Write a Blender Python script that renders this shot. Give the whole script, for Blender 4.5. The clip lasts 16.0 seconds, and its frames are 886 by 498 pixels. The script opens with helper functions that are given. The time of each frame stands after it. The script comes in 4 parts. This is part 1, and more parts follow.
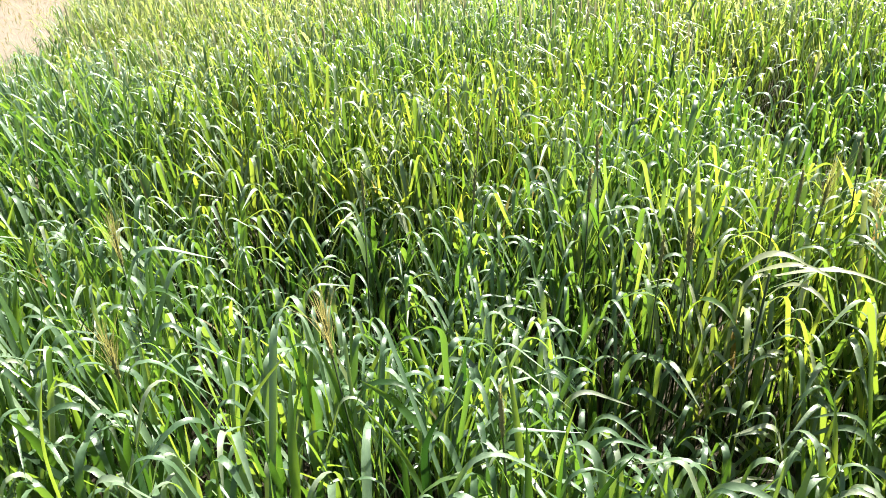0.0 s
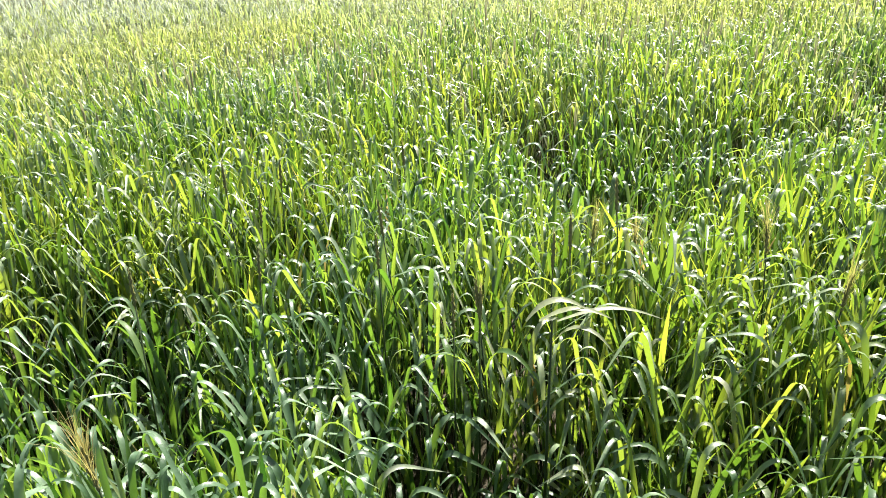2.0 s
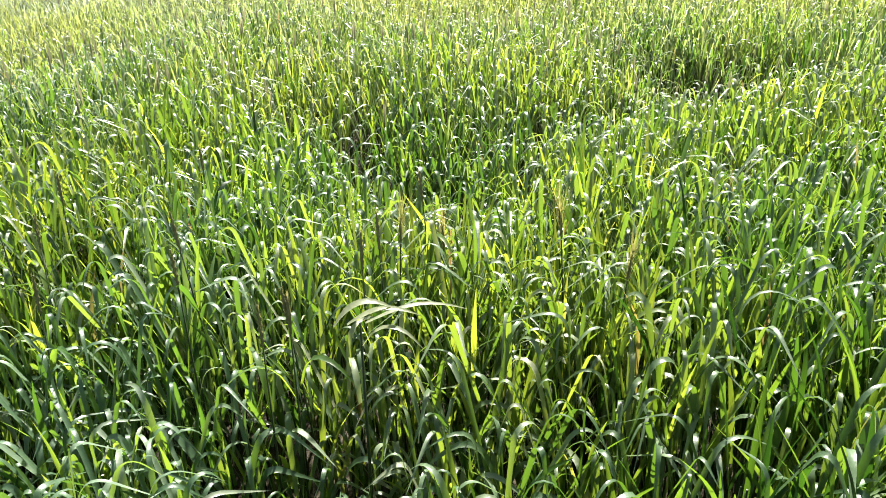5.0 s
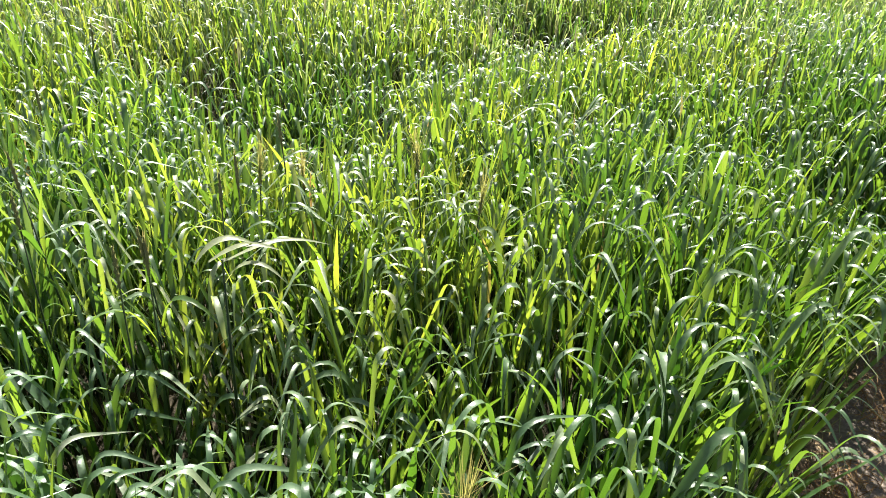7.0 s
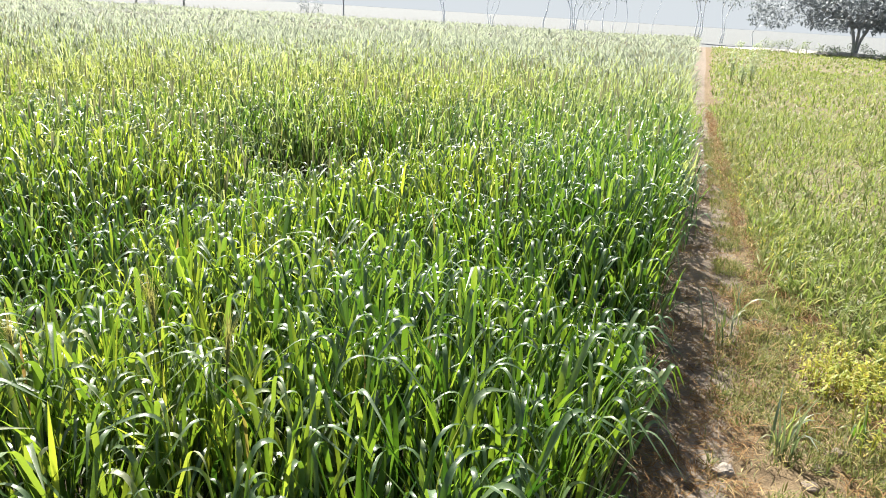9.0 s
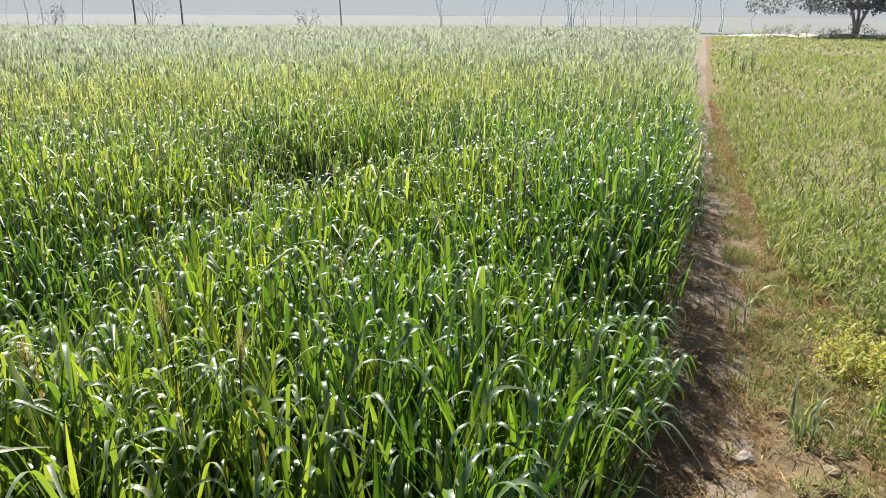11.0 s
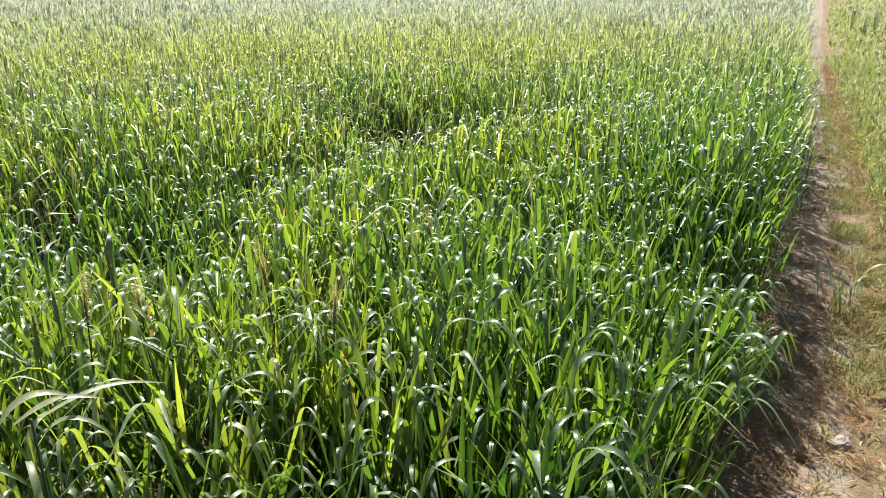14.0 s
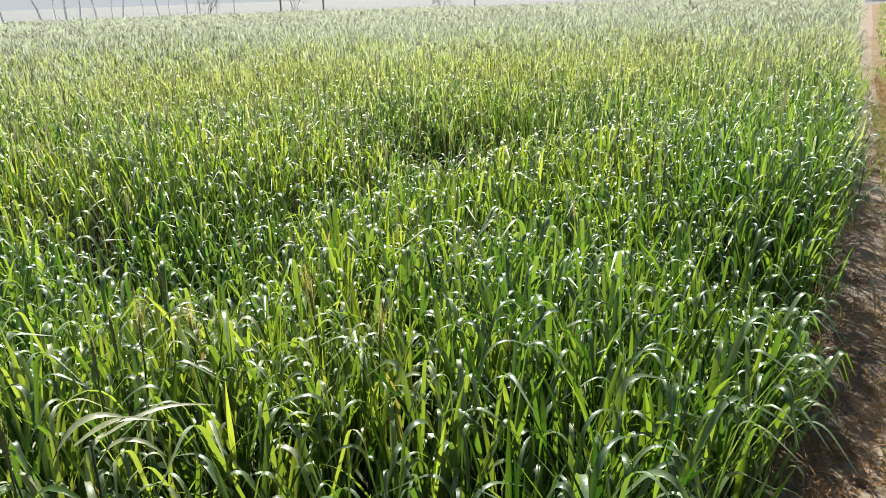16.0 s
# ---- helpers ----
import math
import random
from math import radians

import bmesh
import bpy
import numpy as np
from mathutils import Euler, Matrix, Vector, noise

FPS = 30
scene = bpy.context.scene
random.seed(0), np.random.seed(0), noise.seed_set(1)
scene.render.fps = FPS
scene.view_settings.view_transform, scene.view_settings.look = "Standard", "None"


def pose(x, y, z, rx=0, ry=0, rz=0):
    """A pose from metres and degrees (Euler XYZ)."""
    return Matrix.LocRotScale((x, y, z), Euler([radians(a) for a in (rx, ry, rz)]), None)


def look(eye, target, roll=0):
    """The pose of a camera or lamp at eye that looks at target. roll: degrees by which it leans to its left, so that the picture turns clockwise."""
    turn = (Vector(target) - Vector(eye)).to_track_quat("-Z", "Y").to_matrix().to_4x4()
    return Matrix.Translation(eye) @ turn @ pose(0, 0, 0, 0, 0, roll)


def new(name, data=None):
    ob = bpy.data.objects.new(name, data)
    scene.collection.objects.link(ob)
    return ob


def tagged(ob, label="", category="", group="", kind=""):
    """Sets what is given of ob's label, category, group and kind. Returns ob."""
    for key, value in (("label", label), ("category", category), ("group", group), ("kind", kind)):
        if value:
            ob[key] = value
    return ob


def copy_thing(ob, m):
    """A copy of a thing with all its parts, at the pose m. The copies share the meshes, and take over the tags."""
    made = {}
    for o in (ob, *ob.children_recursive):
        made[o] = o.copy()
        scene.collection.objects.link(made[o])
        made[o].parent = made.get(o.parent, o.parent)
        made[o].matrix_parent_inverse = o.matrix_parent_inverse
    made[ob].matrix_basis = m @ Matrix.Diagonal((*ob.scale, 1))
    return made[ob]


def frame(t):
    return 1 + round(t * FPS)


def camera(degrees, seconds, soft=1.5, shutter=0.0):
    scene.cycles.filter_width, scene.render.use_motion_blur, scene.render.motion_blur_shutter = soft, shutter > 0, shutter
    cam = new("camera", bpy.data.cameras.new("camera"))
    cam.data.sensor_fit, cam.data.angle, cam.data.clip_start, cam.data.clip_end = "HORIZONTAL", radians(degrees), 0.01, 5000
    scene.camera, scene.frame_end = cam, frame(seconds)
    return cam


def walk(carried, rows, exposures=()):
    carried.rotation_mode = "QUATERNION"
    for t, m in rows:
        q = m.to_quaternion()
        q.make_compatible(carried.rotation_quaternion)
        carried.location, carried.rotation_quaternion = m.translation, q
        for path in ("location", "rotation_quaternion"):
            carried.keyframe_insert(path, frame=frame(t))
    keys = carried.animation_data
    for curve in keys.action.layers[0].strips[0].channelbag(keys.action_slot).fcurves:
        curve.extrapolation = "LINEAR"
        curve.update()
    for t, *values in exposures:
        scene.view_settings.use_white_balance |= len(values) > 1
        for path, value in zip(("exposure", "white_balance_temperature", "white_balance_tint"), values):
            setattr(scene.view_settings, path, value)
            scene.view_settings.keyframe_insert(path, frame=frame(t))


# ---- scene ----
cam = camera(64.6, 16.0, soft=0.2)
PATH = [
    (0, (0.044, -0.429, 1.424), (-1.702, -0.166, 0.485), -3.7),
    (0.5, (0.041, -0.416, 1.422), (-1.693, -0.003, 0.516), -2.0),
    (1, (0.034, -0.39, 1.42), (-1.661, 0.172, 0.518), -2.4),
    (1.5, (0.017, -0.38, 1.42), (-1.673, 0.308, 0.6), -2.7),
    (2, (0.007, -0.363, 1.42), (-1.64, 0.427, 0.607), -3.5),
    (2.5, (0.0, -0.341, 1.421), (-1.581, 0.547, 0.578), -3.2),
    (3, (0.001, -0.329, 1.417), (-1.501, 0.684, 0.57), -2.7),
    (3.5, (0.004, -0.321, 1.419), (-1.465, 0.742, 0.576), -3.0),
    (4, (0.01, -0.317, 1.42), (-1.45, 0.766, 0.585), -3.4),
    (4.2, (0.009, -0.31, 1.422), (-1.437, 0.793, 0.59), -3.5),
    (6.3, (0.05, -0.302, 1.428), (-1.206, 0.98, 0.545), 0.8),
    (6.5, (0.059, -0.319, 1.429), (-1.172, 0.989, 0.55), 1.0),
    (7, (0.066, -0.349, 1.425), (-0.984, 1.046, 0.45), 2.3),
    (7.5, (0.067, -0.355, 1.418), (-0.874, 1.088, 0.403), 4.3),
    (8, (0.068, -0.326, 1.427), (-0.822, 1.167, 0.437), 3.5),
    (8.5, (0.088, -0.257, 1.439), (-0.618, 1.4, 0.571), 1.6),
    (9, (0.082, -0.248, 1.434), (-0.517, 1.548, 0.788), 3.5),
    (9.2, (0.087, -0.253, 1.432), (-0.501, 1.556, 0.814), 2.8),
    (11.3, (0.091, -0.251, 1.43), (-0.536, 1.533, 0.778), 0.1),
    (11.5, (0.089, -0.25, 1.431), (-0.543, 1.527, 0.765), 0.2),
    (12, (0.086, -0.248, 1.428), (-0.562, 1.513, 0.735), 0.5),
    (12.5, (0.086, -0.248, 1.428), (-0.573, 1.51, 0.739), 0.6),
    (13, (0.083, -0.248, 1.429), (-0.585, 1.509, 0.747), 0.8),
    (13.5, (0.081, -0.253, 1.43), (-0.662, 1.476, 0.753), 0.5),
    (14, (0.076, -0.258, 1.428), (-0.756, 1.404, 0.689), 0.1),
    (14.5, (0.078, -0.26, 1.434), (-0.797, 1.403, 0.75), -1.0),
    (15, (0.079, -0.261, 1.433), (-0.832, 1.386, 0.755), -1.5),
    (15.5, (0.077, -0.264, 1.435), (-0.859, 1.368, 0.759), -1.8),
    (16, (0.077, -0.265, 1.435), (-0.87, 1.358, 0.752), -1.9),
]
walk(cam, [(t, look(e, g, r)) for t, e, g, r in PATH],
     exposures=[(0, 2.26), (2, 2.08), (4.2, 2.04), (6.3, 1.99), (7.0, 1.99), (7.5, 2.07), (8.5, 2.17), (9, 1.74), (11.3, 1.30), (12.5, 1.48), (14.5, 1.53), (16, 1.41)])

# ---- world and sun ----
SUN_AZ, SUN_EL = -36.0, 53.0          # degrees clockwise from +y, and above the horizon
world = bpy.data.worlds.new("world")
scene.world = world
world.use_nodes = True
wn = world.node_tree.nodes
sky = wn.new("ShaderNodeTexSky")
sky.sky_type = "NISHITA"
sky.sun_disc = False
sky.sun_elevation = radians(SUN_EL)
sky.sun_rotation = radians(SUN_AZ)
sky.air_density, sky.dust_density, sky.ozone_density = 1.0, 3.0, 1.0
# hazy white sky: brightest low down, a little bluer overhead
wl = world.node_tree.links
up = wn.new("ShaderNodeSeparateXYZ")
wl.new(wn.new("ShaderNodeTexCoord").outputs["Generated"], up.inputs[0])
veil = wn.new("ShaderNodeValToRGB")
for e, (p, c) in zip((veil.color_ramp.elements[0], veil.color_ramp.elements[1]), ((0.04, (0.66, 0.70, 0.74, 1)), (0.3, (0.06, 0.08, 0.11, 1)))):
    e.position, e.color = p, c
wl.new(up.outputs["Z"], veil.inputs[0])
sky_bg, veil_bg, both = wn["Background"], wn.new("ShaderNodeBackground"), wn.new("ShaderNodeAddShader")
wl.new(sky.outputs[0], sky_bg.inputs[0])
wl.new(veil.outputs[0], veil_bg.inputs[0])
sky_bg.inputs[1].default_value, veil_bg.inputs[1].default_value = 0.030, 0.33
wl.new(sky_bg.outputs[0], both.inputs[0])
wl.new(veil_bg.outputs[0], both.inputs[1])
wl.new(both.outputs[0], wn["World Output"].inputs[0])
sun = new("sun", bpy.data.lights.new("sun", "SUN"))
sun.data.energy, sun.data.angle, sun.data.color = 5.0, radians(1.3), (1.0, 0.95, 0.87)
sd = Vector((math.sin(radians(SUN_AZ)) * math.cos(radians(SUN_EL)), math.cos(radians(SUN_AZ)) * math.cos(radians(SUN_EL)), math.sin(radians(SUN_EL))))
sun.matrix_basis = look(sd * 50, (0, 0, 0))


# ---- materials ----
def ramp(nt, fac, stops):
    r = nt.nodes.new("ShaderNodeValToRGB")
    els = r.color_ramp.elements
    while len(els) < len(stops):
        els.new(0.5)
    for e, (p, c) in zip(els, stops):
        e.position, e.color = p, (*c, 1)
    nt.links.new(fac, r.inputs[0])
    return r.outputs[0]


def mixed(nt, fac, a, b, kind="MIX"):
    m = nt.nodes.new("ShaderNodeMix")
    m.data_type, m.blend_type = "RGBA", kind
    for sock, v in ((m.inputs[0], fac), (m.inputs[6], a), (m.inputs[7], b)):
        if isinstance(v, bpy.types.NodeSocket):
            nt.links.new(v, sock)
        elif isinstance(v, tuple):
            sock.default_value = (*v, 1)
        else:
            sock.default_value = v
    return m.outputs[2]


def noise_of(nt, scale, detail=3.0, rough=0.55, co=None):
    if co is None:
        co = nt.nodes.new("ShaderNodeTexCoord").outputs["Object"]
    n = nt.nodes.new("ShaderNodeTexNoise")
    n.inputs["Scale"].default_value, n.inputs["Detail"].default_value, n.inputs["Roughness"].default_value = scale, detail, rough
    nt.links.new(co, n.inputs["Vector"])
    return n.outputs["Fac"]


def blank(name):
    m = bpy.data.materials.new(name)
    m.use_nodes = True
    nt = m.node_tree
    return m, nt, nt.nodes["Principled BSDF"], nt.nodes["Material Output"]


# parts of the crop that are paler and yellower than the rest: x, y, radius
YELLOWER = [(-1.0, 0.62, 0.60), (-1.35, 1.6, 0.45), (-1.3, 2.9, 0.7), (-2.6, 2.5, 0.7), (-3.3, 1.4, 0.7), (-1.9, -0.1, 0.35), (-3.2, -0.9, 0.6), (-4.6, 4.2, 1.5), (-2.3, 5.6, 1.3), (-6.5, 0.5, 1.5), (-2.3, -0.55, 0.5), (-2.5, 0.35, 0.5), (-4.6, -0.9, 1.1)]


def leaf_material(name, tones, through_tones, gloss=0.85, rough=0.43, part_through=0.45, patch=None, single=False, dry=0.0, k=0.365):
    """Leaf blades: two-scale colour, veins as fine relief, sheen on the surface and light through the blade."""
    m, nt, p, out = blank(name)
    if single:
        rnd = nt.nodes.new("ShaderNodeObjectInfo").outputs["Random"]
    else:
        rnd = nt.nodes.new("ShaderNodeNewGeometry").outputs["Random Per Island"]
    tones, through_tones = [[(p, tuple(k * c for c in col)) for p, col in t] for t in (tones, through_tones)]
    base, thr = ramp(nt, rnd, tones), ramp(nt, rnd, through_tones)
    geo = nt.nodes.new("ShaderNodeNewGeometry").outputs["Position"]
    if patch:
        big = noise_of(nt, 0.9, 2.0, 0.5, geo)
        total = nt.nodes.new("ShaderNodeMath")
        total.operation = "MULTIPLY_ADD"
        total.inputs[1].default_value = 0.8
        nt.links.new(big, total.inputs[0])
        near_any = None
        for cx, cy, rad in YELLOWER:
            dist = nt.nodes.new("ShaderNodeVectorMath")
            dist.operation = "DISTANCE"
            nt.links.new(geo, dist.inputs[0])
            dist.inputs[1].default_value = (cx, cy, 0.7)
            fall = nt.nodes.new("ShaderNodeMapRange")
            fall.inputs["From Min"].default_value, fall.inputs["From Max"].default_value = rad * 1.25, rad * 0.4
            nt.links.new(dist.outputs["Value"], fall.inputs["Value"])
            if near_any is None:
                near_any = fall.outputs[0]
            else:
                mx_ = nt.nodes.new("ShaderNodeMath")
                mx_.operation = "MAXIMUM"
                nt.links.new(near_any, mx_.inputs[0])
                nt.links.new(fall.outputs[0], mx_.inputs[1])
                near_any = mx_.outputs[0]
        scaled = nt.nodes.new("ShaderNodeMath")
        scaled.operation = "MULTIPLY"
        scaled.inputs[1].default_value = 0.5
        nt.links.new(near_any, scaled.inputs[0])
        nt.links.new(scaled.outputs[0], total.inputs[2])
        sel = ramp(nt, total.outputs[0], [(0.40, (0, 0, 0)), (0.72, (1, 1, 1))])
        base = mixed(nt, sel, base, patch[0], "MULTIPLY")
        thr = mixed(nt, sel, thr, patch[1], "MULTIPLY")
        # rows by the near path: greener, and darkened in colour for their shaded side
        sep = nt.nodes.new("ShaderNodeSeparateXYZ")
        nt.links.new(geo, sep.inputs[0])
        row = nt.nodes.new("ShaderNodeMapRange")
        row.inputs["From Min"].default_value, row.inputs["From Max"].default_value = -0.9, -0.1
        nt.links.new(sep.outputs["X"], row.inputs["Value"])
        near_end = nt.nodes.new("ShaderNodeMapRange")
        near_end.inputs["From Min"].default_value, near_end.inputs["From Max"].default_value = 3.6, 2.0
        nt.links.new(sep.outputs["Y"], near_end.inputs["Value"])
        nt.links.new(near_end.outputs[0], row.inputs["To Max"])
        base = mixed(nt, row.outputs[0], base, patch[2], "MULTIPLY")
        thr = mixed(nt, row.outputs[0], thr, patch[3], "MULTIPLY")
    fine = noise_of(nt, 60.0, 3.0, 0.6, geo)
    shade = ramp(nt, fine, [(0.3, (0.78, 0.78, 0.78)), (0.7, (1.12, 1.12, 1.12))])
    base = mixed(nt, 1.0, base, shade, "MULTIPLY")
    if dry > 0:
        spot = ramp(nt, noise_of(nt, 22.0, 4.0, 0.7, geo), [(0.68 - dry, (0, 0, 0)), (0.78 - dry, (1, 1, 1))])
        base = mixed(nt, spot, base, (0.34, 0.27, 0.12))
    nt.links.new(base, p.inputs["Base Color"])
    p.inputs["Specular IOR Level"].default_value = gloss
    nt.links.new(ramp(nt, fine, [(0.2, (rough - 0.08,) * 3), (0.8, (rough + 0.1,) * 3)]), p.inputs["Roughness"])
    b = nt.nodes.new("ShaderNodeBump")
    b.inputs["Strength"].default_value, b.inputs["Distance"].default_value = 0.25, 0.002
    nt.links.new(noise_of(nt, 180.0, 2.0, 0.5, geo), b.inputs["Height"])
    nt.links.new(b.outputs[0], p.inputs["Normal"])
    t = nt.nodes.new("ShaderNodeBsdfTranslucent")
    nt.links.new(thr, t.inputs[0])
    mx = nt.nodes.new("ShaderNodeMixShader")
    mx.inputs[0].default_value = part_through
    nt.links.new(p.outputs[0], mx.inputs[1])
    nt.links.new(t.outputs[0], mx.inputs[2])
    nt.links.new(mx.outputs[0], out.inputs[0])
    return m


WHEAT_TONES = [(0.0, (0.010, 0.030, 0.009)), (0.4, (0.030, 0.074, 0.022)), (0.75, (0.060, 0.118, 0.038)), (0.975, (0.10, 0.155, 0.06)), (1.0, (0.20, 0.17, 0.10))]
WHEAT_THROUGH = [(0.0, (0.03, 0.095, 0.010)), (0.35, (0.125, 0.27, 0.022)), (0.65, (0.285, 0.455, 0.038)), (0.975, (0.41, 0.57, 0.055)), (1.0, (0.32, 0.25, 0.10))]
# paler tones for arched leaves: wax bloom plus their sunlit tops painted in
WAXY_LIT_TONES = [(0.0, (0.042, 0.090, 0.038)), (0.4, (0.084, 0.148, 0.076)), (0.85, (0.17, 0.245, 0.155)), (1.0, (0.26, 0.30, 0.21))]
WAXY_LIT_THROUGH = [(0.0, (0.07, 0.17, 0.016)), (0.5, (0.18, 0.34, 0.028)), (1.0, (0.33, 0.47, 0.045))]
# how the yellower parts (first two) differ from the rest, on the blade and through it; the last two paint shade and a
# deeper green on the rows by the path
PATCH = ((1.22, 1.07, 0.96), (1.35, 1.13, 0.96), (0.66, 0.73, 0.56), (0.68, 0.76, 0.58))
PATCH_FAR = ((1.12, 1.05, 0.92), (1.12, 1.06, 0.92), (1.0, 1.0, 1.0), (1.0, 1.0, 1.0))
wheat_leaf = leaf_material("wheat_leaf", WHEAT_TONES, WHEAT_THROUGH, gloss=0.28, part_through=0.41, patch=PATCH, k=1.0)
wheat_waxy_lit_leaf = leaf_material("wheat_waxy_lit_leaf", WAXY_LIT_TONES, WAXY_LIT_THROUGH, gloss=0.85, rough=0.39, part_through=0.36, patch=PATCH, k=1.0)
wheat_waxy_lit_one = leaf_material("wheat_waxy_lit_one", WAXY_LIT_TONES, WAXY_LIT_THROUGH, gloss=0.85, rough=0.39, part_through=0.36, patch=PATCH, single=True, k=1.0)
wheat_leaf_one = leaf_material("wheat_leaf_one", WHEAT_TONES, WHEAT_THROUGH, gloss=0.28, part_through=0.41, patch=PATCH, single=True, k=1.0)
# far leaves: haze over the crop mixed into two ever paler colours
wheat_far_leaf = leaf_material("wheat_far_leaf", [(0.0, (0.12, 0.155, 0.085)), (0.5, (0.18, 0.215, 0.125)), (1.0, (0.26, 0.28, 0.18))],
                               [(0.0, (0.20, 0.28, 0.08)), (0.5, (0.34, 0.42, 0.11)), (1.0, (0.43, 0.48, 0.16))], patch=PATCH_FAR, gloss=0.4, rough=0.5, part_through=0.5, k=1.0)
wheat_hazed_leaf = leaf_material("wheat_hazed_leaf", [(0.0, (0.20, 0.235, 0.18)), (0.5, (0.25, 0.28, 0.225)), (1.0, (0.30, 0.33, 0.27))],
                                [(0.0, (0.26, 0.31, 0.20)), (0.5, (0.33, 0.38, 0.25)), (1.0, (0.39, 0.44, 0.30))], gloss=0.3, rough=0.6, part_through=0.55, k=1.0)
wheat_stem = leaf_material("wheat_stem", [(0.0, (0.05, 0.10, 0.025)), (1.0, (0.10, 0.16, 0.04))], [(0.0, (0.10, 0.22, 0.02)), (1.0, (0.2, 0.34, 0.04))], gloss=0.3, part_through=0.15, k=0.32)
pale_leaf = leaf_material("pale_leaf", [(0.0, (0.19, 0.25, 0.14)), (1.0, (0.31, 0.34, 0.21))], [(0.0, (0.4, 0.5, 0.10)), (1.0, (0.5, 0.55, 0.15))], gloss=0.8, rough=0.4, single=True, dry=0.05, k=0.9)
ear_skin = leaf_material("ear_skin", [(0.0, (0.17, 0.20, 0.07)), (0.6, (0.24, 0.22, 0.10)), (1.0, (0.29, 0.29, 0.11))], [(0.0, (0.12, 0.13, 0.04)), (1.0, (0.22, 0.22, 0.05))], gloss=0.3, part_through=0.25, k=0.85)
# far ears: lighter than the near ones, haze included in their colour
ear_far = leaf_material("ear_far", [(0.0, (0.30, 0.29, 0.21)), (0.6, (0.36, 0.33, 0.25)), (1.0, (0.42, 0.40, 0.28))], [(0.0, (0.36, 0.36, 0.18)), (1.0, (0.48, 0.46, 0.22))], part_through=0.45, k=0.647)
awn_skin = leaf_material("awn_skin", [(0.0, (0.22, 0.21, 0.07)), (1.0, (0.32, 0.27, 0.11))], [(0.0, (0.4, 0.4, 0.1)), (1.0, (0.5, 0.44, 0.14))], part_through=0.45, single=True, k=1.0)
crop_leaf = leaf_material("crop_leaf", [(0.0, (0.12, 0.155, 0.042)), (0.5, (0.19, 0.232, 0.062)), (0.85, (0.26, 0.285, 0.09)), (1.0, (0.36, 0.33, 0.15))],
                          [(0.0, (0.22, 0.32, 0.06)), (0.5, (0.31, 0.42, 0.08)), (0.85, (0.41, 0.46, 0.11)), (1.0, (0.44, 0.40, 0.17))], gloss=0.4, rough=0.5, part_through=0.42, k=0.86)
crop_leaf_one = leaf_material("crop_leaf_one", [(0.0, (0.13, 0.17, 0.04)), (1.0, (0.24, 0.28, 0.07))], [(0.0, (0.24, 0.36, 0.06)), (1.0, (0.36, 0.46, 0.08))], gloss=0.4, rough=0.5, part_through=0.42, single=True, k=0.9)
thatch = leaf_material("thatch", [(0.0, (0.11, 0.048, 0.016)), (0.6, (0.27, 0.155, 0.062)), (1.0, (0.42, 0.29, 0.135))], [(0.0, (0.14, 0.09, 0.04)), (1.0, (0.30, 0.19, 0.08))], gloss=0.2, rough=0.7, part_through=0.3, k=0.95)
tuft_leaf = leaf_material("tuft_leaf", [(0.0, (0.10, 0.135, 0.10)), (0.6, (0.17, 0.21, 0.155)), (1.0, (0.40, 0.37, 0.26))], [(0.0, (0.16, 0.26, 0.09)), (1.0, (0.30, 0.38, 0.14))], gloss=0.5, rough=0.5, part_through=0.3, single=True, k=0.905)
dry_grass = leaf_material("dry_grass", [(0.0, (0.10, 0.125, 0.045)), (0.35, (0.16, 0.165, 0.07)), (0.65, (0.30, 0.225, 0.09)), (1.0, (0.46, 0.35, 0.16))],
                          [(0.0, (0.2, 0.28, 0.06)), (0.5, (0.35, 0.34, 0.12)), (1.0, (0.5, 0.4, 0.2))], gloss=0.3, rough=0.6, part_through=0.3, k=0.978)
green_grass = leaf_material("green_grass", [(0.0, (0.075, 0.10, 0.028)), (0.6, (0.15, 0.172, 0.045)), (1.0, (0.27, 0.25, 0.085))], [(0.0, (0.16, 0.20, 0.05)), (1.0, (0.34, 0.32, 0.10))], gloss=0.3, rough=0.6, part_through=0.35, k=1.146)
# foliage past the field: paled to blue-grey, the mist put into its colour
tree_leaf_hazed = leaf_material("tree_leaf_hazed", [(0.0, (0.50, 0.53, 0.54)), (1.0, (0.60, 0.63, 0.64))], [(0.0, (0.22, 0.27, 0.25)), (1.0, (0.34, 0.40, 0.37))], gloss=0.2, rough=0.6, part_through=0.3, k=0.609)
shrub_leaf = leaf_material("shrub_leaf", [(0.0, (0.26, 0.31, 0.22)), (1.0, (0.38, 0.42, 0.29))], [(0.0, (0.36, 0.46, 0.22)), (1.0, (0.5, 0.56, 0.3))], gloss=0.3, rough=0.55, part_through=0.4, k=1.1)


